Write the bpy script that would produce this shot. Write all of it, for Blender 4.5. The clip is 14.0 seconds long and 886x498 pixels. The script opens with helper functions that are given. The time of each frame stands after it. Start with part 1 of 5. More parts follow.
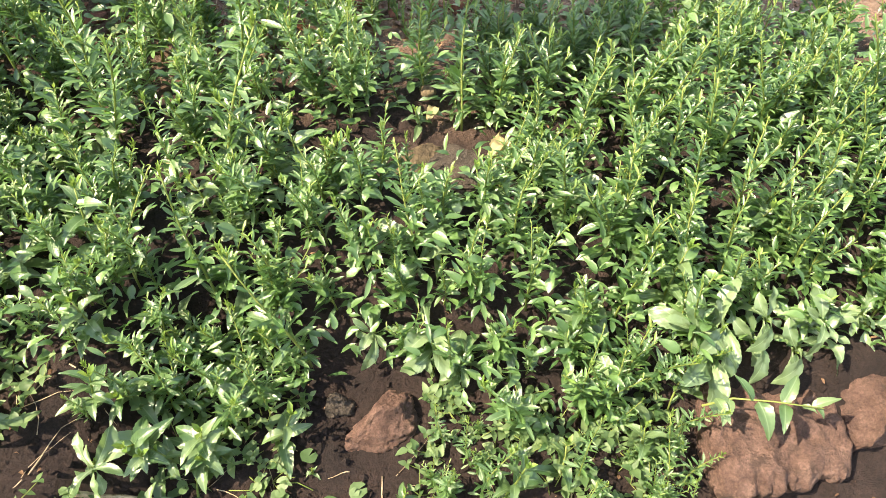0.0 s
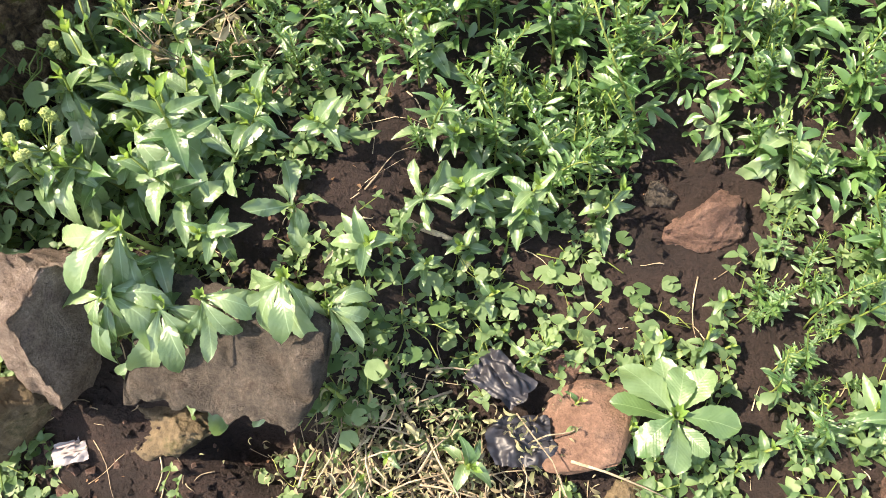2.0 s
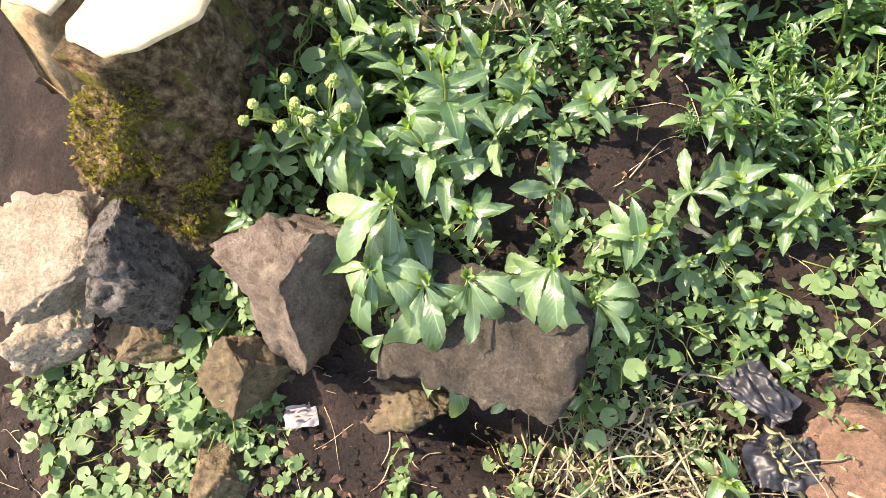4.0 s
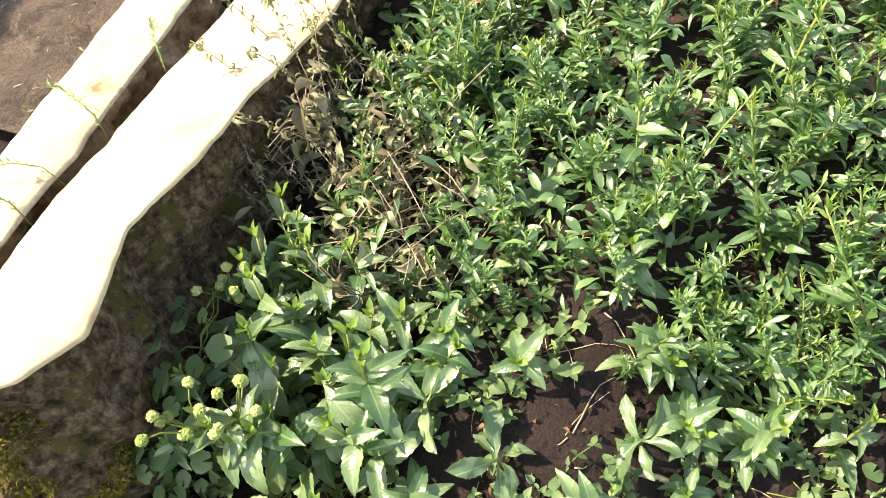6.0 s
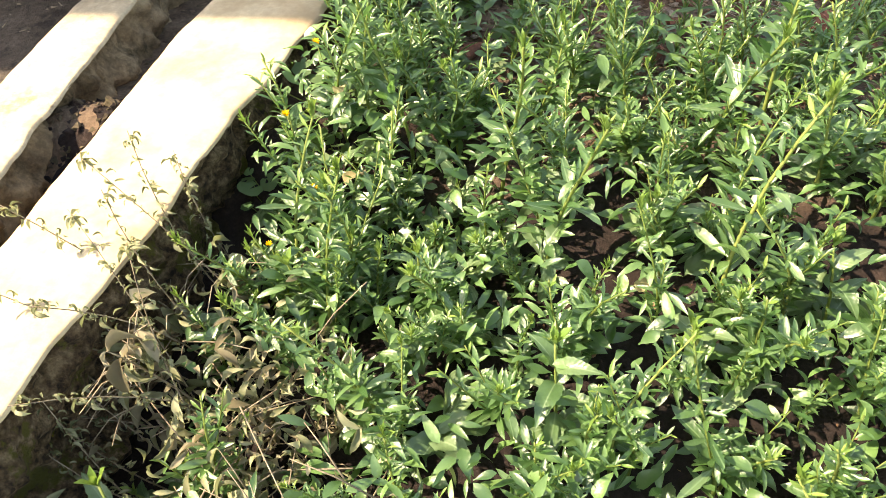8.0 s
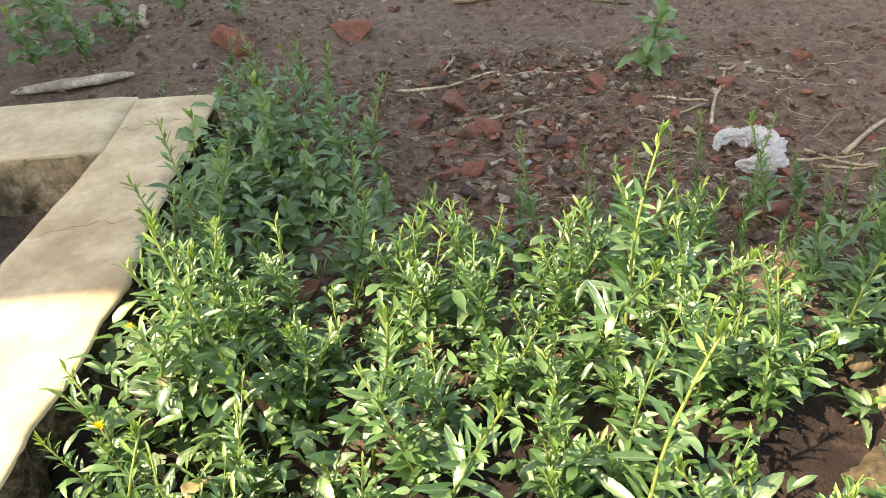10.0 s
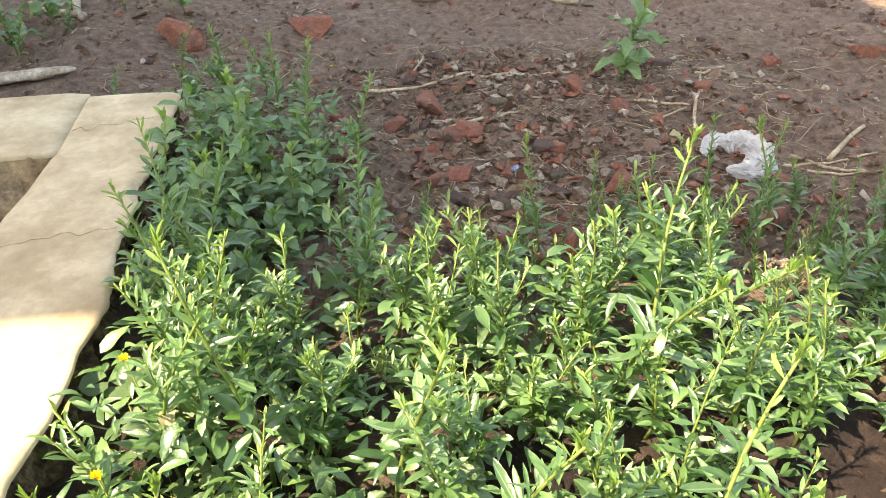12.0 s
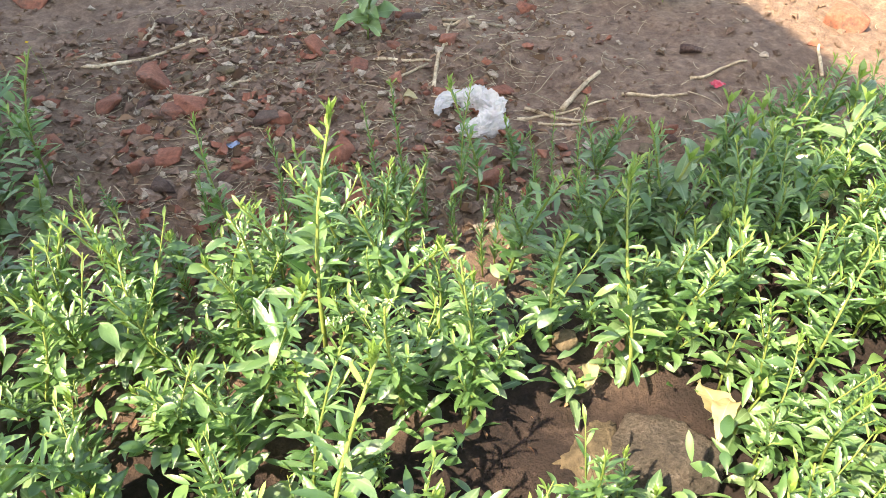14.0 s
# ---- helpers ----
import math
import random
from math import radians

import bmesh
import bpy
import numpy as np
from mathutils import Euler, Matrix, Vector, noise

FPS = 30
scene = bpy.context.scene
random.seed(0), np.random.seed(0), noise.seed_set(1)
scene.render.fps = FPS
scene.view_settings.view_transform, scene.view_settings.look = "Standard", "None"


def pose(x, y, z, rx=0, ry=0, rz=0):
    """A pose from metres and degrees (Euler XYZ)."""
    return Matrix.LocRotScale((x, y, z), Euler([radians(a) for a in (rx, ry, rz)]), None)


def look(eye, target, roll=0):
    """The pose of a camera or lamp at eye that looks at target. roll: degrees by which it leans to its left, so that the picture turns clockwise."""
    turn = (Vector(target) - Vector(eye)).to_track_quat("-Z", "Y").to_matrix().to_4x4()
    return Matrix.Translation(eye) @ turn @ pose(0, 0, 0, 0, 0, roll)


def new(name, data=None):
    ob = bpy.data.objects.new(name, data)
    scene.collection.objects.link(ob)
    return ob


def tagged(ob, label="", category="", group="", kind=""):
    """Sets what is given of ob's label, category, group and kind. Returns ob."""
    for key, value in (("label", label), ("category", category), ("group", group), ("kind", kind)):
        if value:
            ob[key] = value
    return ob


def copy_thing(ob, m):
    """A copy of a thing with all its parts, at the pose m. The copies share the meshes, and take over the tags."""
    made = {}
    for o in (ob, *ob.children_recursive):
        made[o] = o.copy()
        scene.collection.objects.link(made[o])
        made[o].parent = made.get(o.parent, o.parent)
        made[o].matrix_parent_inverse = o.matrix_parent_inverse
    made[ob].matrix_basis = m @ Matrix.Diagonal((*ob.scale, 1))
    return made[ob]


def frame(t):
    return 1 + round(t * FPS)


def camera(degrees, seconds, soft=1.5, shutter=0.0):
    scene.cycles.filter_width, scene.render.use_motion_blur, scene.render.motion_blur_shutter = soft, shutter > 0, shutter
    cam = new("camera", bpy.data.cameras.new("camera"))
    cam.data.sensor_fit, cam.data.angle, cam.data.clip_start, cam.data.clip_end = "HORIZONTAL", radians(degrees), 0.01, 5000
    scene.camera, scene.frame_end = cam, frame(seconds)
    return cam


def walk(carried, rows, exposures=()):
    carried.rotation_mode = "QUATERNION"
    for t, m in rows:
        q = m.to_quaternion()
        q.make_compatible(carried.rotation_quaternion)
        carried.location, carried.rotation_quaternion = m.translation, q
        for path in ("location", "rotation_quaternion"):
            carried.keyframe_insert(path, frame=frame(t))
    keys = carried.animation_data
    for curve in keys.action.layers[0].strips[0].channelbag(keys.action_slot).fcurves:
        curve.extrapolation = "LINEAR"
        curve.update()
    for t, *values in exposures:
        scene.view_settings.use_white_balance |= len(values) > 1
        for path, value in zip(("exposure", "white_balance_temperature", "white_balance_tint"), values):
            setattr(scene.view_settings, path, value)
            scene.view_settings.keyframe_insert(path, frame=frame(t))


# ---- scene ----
cam = camera(61.1, 14.0, soft=0.5)
PATH = [
    (0, (0.082, -0.098, 1.554), (0.053, 1.305, 0.128), 0.9),
    (0.5, (0.0, -0.13, 1.51), (-0.113, 1.189, 0.011), 1.7),
    (1, (-0.087, -0.166, 1.446), (-0.24, 1.089, -0.104), 1.2),
    (1.5, (-0.184, -0.195, 1.385), (-0.458, 0.92, -0.252), -0.2),
    (2, (-0.287, -0.197, 1.361), (-0.658, 0.815, -0.323), -2.3),
    (2.5, (-0.363, -0.256, 1.33), (-0.815, 0.687, -0.375), -4.3),
    (3, (-0.431, -0.299, 1.327), (-1.035, 0.571, -0.369), -10.8),
    (3.2, (-0.459, -0.306, 1.325), (-1.077, 0.542, -0.378), -10.9),
    (5.3, (-0.625, -0.112, 1.342), (-1.278, 0.933, -0.234), -10.4),
    (5.5, (-0.624, -0.088, 1.355), (-1.266, 1.007, -0.191), -10.2),
    (6, (-0.613, -0.024, 1.385), (-1.207, 1.175, -0.102), -9.8),
    (6.5, (-0.606, 0.016, 1.406), (-1.174, 1.285, -0.032), -9.4),
    (7, (-0.614, 0.043, 1.412), (-1.188, 1.305, -0.03), -8.2),
    (7.5, (-0.648, 0.2, 1.391), (-1.213, 1.466, -0.051), -9.4),
    (8, (-0.658, 0.447, 1.384), (-1.098, 1.756, -0.063), -8.1),
    (8.5, (-0.656, 0.583, 1.401), (-0.992, 1.954, -0.016), -5.7),
    (9, (-0.681, 0.62, 1.42), (-0.81, 2.15, 0.137), -0.8),
    (9.2, (-0.679, 0.635, 1.425), (-0.79, 2.224, 0.215), -2.8),
    (11.3, (-0.915, 0.764, 1.372), (-0.734, 2.39, 0.221), -0.9),
    (11.5, (-0.918, 0.778, 1.37), (-0.724, 2.395, 0.209), -0.5),
    (12, (-0.913, 0.805, 1.369), (-0.685, 2.412, 0.2), -0.7),
    (12.5, (-0.86, 0.832, 1.345), (-0.612, 2.396, 0.124), 1.0),
    (13, (-0.736, 0.846, 1.35), (-0.465, 2.405, 0.128), -0.8),
    (13.5, (-0.607, 0.847, 1.342), (-0.231, 2.35, 0.077), -0.6),
    (14, (-0.491, 0.846, 1.348), (0.007, 2.307, 0.076), 0.3),
]
walk(cam, [(t, look(eye, target, roll)) for t, eye, target, roll in PATH], [(0.0, 2.52, 9100, 12), (3.2, 2.54, 8500, 13), (5.3, 2.52, 8800, 12), (9.0, 2.47, 9900, 12), (11.5, 2.66, 9900, 12), (12.5, 2.84, 9600, 12), (14.0, 2.9, 9300, 11)])

# ---- light ----
SUN_EL, SUN_AZ = radians(51), math.atan2(-0.93, -0.36)   # azimuth from +y, to the east positive
world = bpy.data.worlds.new("sky")
scene.world = world
world.use_nodes = True
sky = world.node_tree.nodes.new("ShaderNodeTexSky")
sky.sky_type, sky.sun_disc = "NISHITA", False
sky.sun_elevation, sky.sun_rotation = SUN_EL, SUN_AZ
world.node_tree.nodes["Background"].inputs[1].default_value = 0.138
world.node_tree.links.new(sky.outputs[0], world.node_tree.nodes["Background"].inputs[0])
lamp = bpy.data.lights.new("sun", "SUN")
lamp.energy, lamp.angle, lamp.color = 3.1, radians(0.53), (1.0, 0.97, 0.92)
SUN_DIR = Vector((math.sin(SUN_AZ) * math.cos(SUN_EL), math.cos(SUN_AZ) * math.cos(SUN_EL), math.sin(SUN_EL)))
new("sun", lamp).matrix_world = look(SUN_DIR * 20, (0, 0, 0))

# ---- materials ----


def nodes_of(name):
    m = bpy.data.materials.new(name)
    m.use_nodes = True
    nt = m.node_tree
    return m, nt, nt.nodes["Principled BSDF"]


def ramp(nt, source, stops):
    r = nt.nodes.new("ShaderNodeValToRGB")
    el = r.color_ramp.elements
    while len(el) < len(stops):
        el.new(0.5)
    for e, (p, c) in zip(el, stops):
        e.position, e.color = p, (*c, 1)
    nt.links.new(source, r.inputs[0])
    return r.outputs[0]


def noise_tex(nt, scale, detail=6.0, rough=0.6, coords="Object"):
    co = nt.nodes.new("ShaderNodeTexCoord")
    n = nt.nodes.new("ShaderNodeTexNoise")
    n.inputs["Scale"].default_value, n.inputs["Detail"].default_value, n.inputs["Roughness"].default_value = scale, detail, rough
    nt.links.new(co.outputs[coords], n.inputs["Vector"])
    return n.outputs["Fac"]


def mixed(nt, a, b, fac, mode="MIX"):
    m = nt.nodes.new("ShaderNodeMix")
    m.data_type, m.blend_type = "RGBA", mode
    for sock, v in ((m.inputs[0], fac), (m.inputs[6], a), (m.inputs[7], b)):
        if hasattr(v, "links"):
            nt.links.new(v, sock)
        else:
            sock.default_value = v if isinstance(v, float) else (*v, 1)
    return m.outputs[2]


def surface(name, stops, scale, fine, bump=0.5, rough=0.9, stain=None, stain_scale=2.0, depth=0.01, cover=(0.5, 0.62), single=False, grit=0.85):
    """A mineral or dry surface: broad patches, fine grain, stains or moss with their own shape, and relief."""
    m, nt, p = nodes_of(name)
    broad, grain = noise_tex(nt, scale), noise_tex(nt, fine, 8, 0.7)
    base = ramp(nt, broad, stops)
    shade = ramp(nt, grain, [(0.3, (0.4, 0.4, 0.4)), (0.5, (0.85, 0.85, 0.85)), (0.7, (1.35, 1.35, 1.35))])
    col = mixed(nt, base, shade, grit, "MULTIPLY")
    if stain:
        where = noise_tex(nt, stain_scale, 8, 0.7)
        mask = ramp(nt, where, [(cover[0], (0, 0, 0)), (cover[1], (1, 1, 1))])
        col = mixed(nt, col, stain, mask)
    info = nt.nodes.new("ShaderNodeObjectInfo")
    tone = ramp(nt, info.outputs["Random"], [(0.0, (1.0, 1.0, 1.0) if single else (0.8, 0.8, 0.8)), (1.0, (1.0, 1.0, 1.0) if single else (1.15, 1.12, 1.1))])
    col = mixed(nt, col, tone, 1.0, "MULTIPLY")
    nt.links.new(col, p.inputs["Base Color"])
    p.inputs["Roughness"].default_value = rough
    p.inputs["Specular IOR Level"].default_value = 0.3
    b = nt.nodes.new("ShaderNodeBump")
    b.inputs["Strength"].default_value, b.inputs["Distance"].default_value = bump, depth
    nt.links.new(grain, b.inputs["Height"])
    nt.links.new(b.outputs[0], p.inputs["Normal"])
    return m


def leafy(name, dark, light, through_col, gloss=0.42, sheen=0.35, vein=60.0, spots=None, rib=0.0):
    """A leaf: tone by plant part and by leaf, blotches along the blade, gloss, and light coming through."""
    m, nt, p = nodes_of(name)
    geo, info = nt.nodes.new("ShaderNodeNewGeometry"), nt.nodes.new("ShaderNodeObjectInfo")
    add = nt.nodes.new("ShaderNodeMath")
    add.operation = "ADD"
    nt.links.new(geo.outputs["Random Per Island"], add.inputs[0])
    nt.links.new(info.outputs["Random"], add.inputs[1])
    fr = nt.nodes.new("ShaderNodeMath")
    fr.operation = "FRACT"
    nt.links.new(add.outputs[0], fr.inputs[0])
    mid = tuple((a + b) / 2 for a, b in zip(dark, light))
    base = ramp(nt, fr.outputs[0], [(0.0, dark), (0.55, mid), (1.0, light)])
    blot = ramp(nt, noise_tex(nt, vein, 4, 0.6), [(0.3, (0.75, 0.8, 0.7)), (0.7, (1.2, 1.15, 1.15))])
    col = mixed(nt, base, blot, 0.8, "MULTIPLY")
    if spots:
        mask = ramp(nt, noise_tex(nt, 14.0, 3, 0.5), [(0.66, (0, 0, 0)), (0.72, (1, 1, 1))])
        col = mixed(nt, col, spots, mask)
    b = nt.nodes.new("ShaderNodeBump")
    b.inputs["Strength"].default_value, b.inputs["Distance"].default_value = 0.5, 0.002
    nt.links.new(noise_tex(nt, vein * 4, 3, 0.6), b.inputs["Height"])
    if rib:
        # pale midrib along the blade, and sunken side veins that run forward from it
        co, sep = nt.nodes.new("ShaderNodeTexCoord"), nt.nodes.new("ShaderNodeSeparateXYZ")
        nt.links.new(co.outputs["Object"], sep.inputs[0])
        ab = nt.nodes.new("ShaderNodeMath")
        ab.operation = "ABSOLUTE"
        nt.links.new(sep.outputs[0], ab.inputs[0])
        mid = nt.nodes.new("ShaderNodeMapRange")
        mid.inputs[1].default_value, mid.inputs[2].default_value, mid.inputs[3].default_value, mid.inputs[4].default_value = rib * 0.3, rib, 0.42, 0.0
        nt.links.new(ab.outputs[0], mid.inputs[0])
        slant = nt.nodes.new("ShaderNodeMath")
        slant.operation = "MULTIPLY_ADD"
        slant.inputs[1].default_value = -0.9
        nt.links.new(ab.outputs[0], slant.inputs[0])
        nt.links.new(sep.outputs[1], slant.inputs[2])
        wave = nt.nodes.new("ShaderNodeMath")
        wave.operation = "MULTIPLY"
        wave.inputs[1].default_value = 2 * math.pi / (rib * 5.5)
        nt.links.new(slant.outputs[0], wave.inputs[0])
        sine = nt.nodes.new("ShaderNodeMath")
        sine.operation = "SINE"
        nt.links.new(wave.outputs[0], sine.inputs[0])
        vb = nt.nodes.new("ShaderNodeBump")
        vb.inputs["Strength"].default_value, vb.inputs["Distance"].default_value = 0.16, rib * 0.4
        nt.links.new(sine.outputs[0], vb.inputs["Height"])
        nt.links.new(vb.outputs[0], b.inputs["Normal"])
        col = mixed(nt, col, tuple(min(1.0, c * 1.5 + 0.05) for c in light), mid.outputs[0])
    nt.links.new(col, p.inputs["Base Color"])
    dusty = nt.nodes.new("ShaderNodeMapRange")
    dusty.inputs[3].default_value, dusty.inputs[4].default_value = gloss - 0.12, gloss + 0.16
    nt.links.new(noise_tex(nt, vein * 0.7, 3, 0.6), dusty.inputs[0])
    nt.links.new(dusty.outputs[0], p.inputs["Roughness"])
    p.inputs["Specular IOR Level"].default_value = sheen
    nt.links.new(b.outputs[0], p.inputs["Normal"])
    tr = nt.nodes.new("ShaderNodeBsdfTranslucent")
    nt.links.new(mixed(nt, col, through_col, 0.6), tr.inputs[0])
    ms = nt.nodes.new("ShaderNodeMixShader")
    ms.inputs[0].default_value = 0.37
    nt.links.new(p.outputs[0], ms.inputs[1])
    nt.links.new(tr.outputs[0], ms.inputs[2])
    nt.links.new(ms.outputs[0], nt.nodes["Material Output"].inputs[0])
    return m


SOIL = surface("soil", [(0.3, (0.012, 0.0074, 0.0068)), (0.5, (0.024, 0.0145, 0.0128)), (0.72, (0.046, 0.029, 0.025))], 6.0, 110.0, 1.0, 0.95, (0.07, 0.047, 0.038), 12.0, 0.02, (0.6, 0.72))
def trodden_lifted(m):
    """The dry, walked-on soil behind the bed and on the path, paler and greyer, with a ragged border. Its colour is
    also raised to brighten the shaded ground.
    """
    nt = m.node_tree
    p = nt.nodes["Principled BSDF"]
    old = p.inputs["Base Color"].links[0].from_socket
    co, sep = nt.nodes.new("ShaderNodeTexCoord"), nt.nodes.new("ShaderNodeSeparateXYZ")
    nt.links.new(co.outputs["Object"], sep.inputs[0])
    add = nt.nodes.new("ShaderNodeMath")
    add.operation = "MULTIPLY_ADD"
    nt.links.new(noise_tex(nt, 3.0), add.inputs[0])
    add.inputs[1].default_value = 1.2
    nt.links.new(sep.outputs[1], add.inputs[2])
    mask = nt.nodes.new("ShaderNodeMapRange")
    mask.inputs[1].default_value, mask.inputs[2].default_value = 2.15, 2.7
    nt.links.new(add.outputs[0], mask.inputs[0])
    # dry soil tones, lightened beyond their own colour to lift the shade
    lifted_dust = ramp(nt, noise_tex(nt, 28.0, 10, 0.78), [(0.3, (0.08, 0.049, 0.035)), (0.5, (0.19, 0.122, 0.087)), (0.74, (0.38, 0.26, 0.19))])
    nt.links.new(mixed(nt, old, lifted_dust, mask.outputs[0]), p.inputs["Base Color"])


trodden_lifted(SOIL)
CONCRETE = surface("limewashed_concrete", [(0.3, (0.375, 0.28, 0.168)), (0.55, (0.49, 0.385, 0.248)), (0.75, (0.61, 0.5, 0.345))], 7.0, 45.0, 0.35, 0.85, (0.3, 0.205, 0.115), 4.5, 0.004, (0.5, 0.74), True, 0.3)
OLD_CONCRETE = surface("weathered_concrete", [(0.3, (0.33, 0.25, 0.165)), (0.55, (0.47, 0.375, 0.255)), (0.75, (0.59, 0.49, 0.355))], 6.0, 60.0, 0.5, 0.9, (0.13, 0.09, 0.052), 7.0, 0.006, (0.56, 0.68), True, 0.45)
RENDERED = surface("rough_render", [(0.3, (0.17, 0.115, 0.066)), (0.5, (0.38, 0.275, 0.165)), (0.75, (0.56, 0.44, 0.29))], 7.0, 60.0, 0.9, 0.95, (0.06, 0.045, 0.02), 6.0, 0.012, (0.5, 0.62))
PALE_STONE = surface("pale_stone", [(0.3, (0.16, 0.113, 0.092)), (0.55, (0.28, 0.215, 0.18)), (0.75, (0.42, 0.34, 0.29))], 26.0, 190.0, 1.0, 0.9, (0.11, 0.08, 0.06), 40.0, 0.02, (0.6, 0.66))
LIMESTONE = surface("tan_limestone", [(0.3, (0.3, 0.235, 0.175)), (0.55, (0.46, 0.38, 0.3)), (0.75, (0.6, 0.52, 0.43))], 14.0, 120.0, 1.0, 0.9, (0.12, 0.09, 0.065), 12.0, 0.02, (0.58, 0.66))
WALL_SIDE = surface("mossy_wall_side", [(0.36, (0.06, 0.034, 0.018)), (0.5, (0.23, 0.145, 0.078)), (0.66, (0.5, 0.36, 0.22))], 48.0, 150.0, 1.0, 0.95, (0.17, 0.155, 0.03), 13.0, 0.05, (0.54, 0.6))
STONE = surface("grey_stone", [(0.3, (0.042, 0.034, 0.028)), (0.55, (0.085, 0.07, 0.058)), (0.75, (0.16, 0.132, 0.108))], 26.0, 170.0, 1.0, 0.9, (0.06, 0.045, 0.036), 24.0, 0.02, (0.56, 0.64))
RED_STONE = surface("red_brown_stone", [(0.3, (0.08, 0.044, 0.035)), (0.55, (0.148, 0.087, 0.069)), (0.75, (0.225, 0.14, 0.112))], 22.0, 140.0, 1.0, 0.9, (0.07, 0.043, 0.034), 18.0, 0.018, (0.54, 0.62))
LAVA = surface("dark_grey_lava_stone", [(0.3, (0.075, 0.065, 0.062)), (0.55, (0.17, 0.15, 0.142)), (0.75, (0.32, 0.28, 0.265))], 30.0, 110.0, 1.0, 0.85, (0.035, 0.03, 0.028), 34.0, 0.03, (0.55, 0.6))
TAN_STONE = surface("tan_stone", [(0.3, (0.075, 0.055, 0.034)), (0.55, (0.13, 0.097, 0.06)), (0.75, (0.2, 0.155, 0.1))], 12.0, 60.0, 1.0, 0.9, (0.05, 0.045, 0.02), 10.0, 0.012, (0.54, 0.64))
BRICK = surface("broken_brick", [(0.3, (0.14, 0.05, 0.032)), (0.55, (0.22, 0.085, 0.055)), (0.75, (0.3, 0.14, 0.095))], 14.0, 90.0, 0.8, 0.92, (0.07, 0.042, 0.032), 10.0, 0.006, (0.52, 0.65))
STRAW = surface("dry_straw", [(0.3, (0.24, 0.175, 0.11)), (0.55, (0.44, 0.35, 0.24)), (0.75, (0.62, 0.53, 0.4))], 20.0, 120.0, 0.4, 0.85)
STALK = surface("dry_stalk", [(0.3, (0.15, 0.115, 0.08)), (0.55, (0.29, 0.235, 0.165)), (0.75, (0.44, 0.375, 0.28))], 20.0, 120.0, 0.4, 0.85)
WOOD = surface("weathered_wood", [(0.3, (0.2, 0.155, 0.11)), (0.55, (0.36, 0.3, 0.23)), (0.75, (0.5, 0.44, 0.36))], 16.0, 90.0, 0.6, 0.85)
LEAF = leafy("weed_leaf", (0.03, 0.085, 0.028), (0.138, 0.25, 0.088), (0.16, 0.37, 0.07), 0.34, 1.0)
BLADE = leafy("weed_blade", (0.03, 0.085, 0.028), (0.15, 0.245, 0.108), (0.16, 0.37, 0.07), 0.34, 1.0, rib=0.0011)
YOUNG = leafy("young_leaf", (0.1, 0.19, 0.045), (0.2, 0.3, 0.08), (0.32, 0.47, 0.08), 0.35, 0.6)
BROAD = leafy("broad_leaf", (0.075, 0.135, 0.065), (0.195, 0.28, 0.15), (0.24, 0.38, 0.11), 0.34, 0.8, 30.0, None, 0.0016)
ROUND = leafy("round_leaf", (0.05, 0.105, 0.042), (0.15, 0.22, 0.105), (0.28, 0.42, 0.08), 0.5, 0.35, 40.0)
TOOTHED = leafy("toothed_leaf", (0.042, 0.103, 0.037), (0.135, 0.21, 0.1), (0.2, 0.36, 0.09), 0.36, 0.8, 30.0, None, 0.0016)
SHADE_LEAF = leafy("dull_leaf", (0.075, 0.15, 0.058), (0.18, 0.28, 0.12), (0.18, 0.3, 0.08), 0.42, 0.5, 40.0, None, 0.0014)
DRY_LEAF = leafy("dry_leaf", (0.11, 0.095, 0.06), (0.4, 0.35, 0.25), (0.28, 0.23, 0.13), 0.7, 0.15)
STEM = leafy("green_stem", (0.12, 0.175, 0.045), (0.24, 0.285, 0.09), (0.3, 0.4, 0.1), 0.5, 0.3)
LITTER = leafy("brown_litter", (0.06, 0.032, 0.022), (0.29, 0.18, 0.12), (0.22, 0.14, 0.08), 0.8, 0.1)
MOSS = leafy("moss_green", (0.08, 0.085, 0.014), (0.27, 0.225, 0.045), (0.2, 0.2, 0.03), 0.9, 0.05, 90.0)
YELLOW = leafy("yellow_petal", (0.6, 0.33, 0.01), (0.75, 0.5, 0.03), (0.8, 0.5, 0.03), 0.6, 0.2)


def plain(name, col, rough=0.4, spec=0.5):
    m, nt, p = nodes_of(name)
    tone = ramp(nt, noise_tex(nt, 30.0), [(0.3, tuple(c * 0.7 for c in col)), (0.7, tuple(min(1, c * 1.2) for c in col))])
    nt.links.new(tone, p.inputs["Base Color"])
    p.inputs["Roughness"].default_value, p.inputs["Specular IOR Level"].default_value = rough, spec
    return m


BLACK_FILM = plain("black_plastic_film", (0.016, 0.016, 0.022), 0.5, 0.4)
BLUE = plain("blue_wrapper", (0.2, 0.25, 0.36), 0.4)
RED = plain("red_scrap", (0.4, 0.02, 0.04), 0.5)
WHITE_FILM = leafy("white_plastic_film", (0.6, 0.58, 0.58), (0.72, 0.7, 0.71), (0.7, 0.68, 0.68), 0.3, 0.5)

nt = WHITE_FILM.node_tree
clear, blend = nt.nodes.new("ShaderNodeBsdfTransparent"), nt.nodes.new("ShaderNodeMixShader")
out = nt.nodes["Material Output"].inputs[0]
nt.links.new(out.links[0].from_socket, blend.inputs[1])
nt.links.new(clear.outputs[0], blend.inputs[2])
blend.inputs[0].default_value = 0.45
nt.links.new(blend.outputs[0], out)

# ---- mesh helpers ----


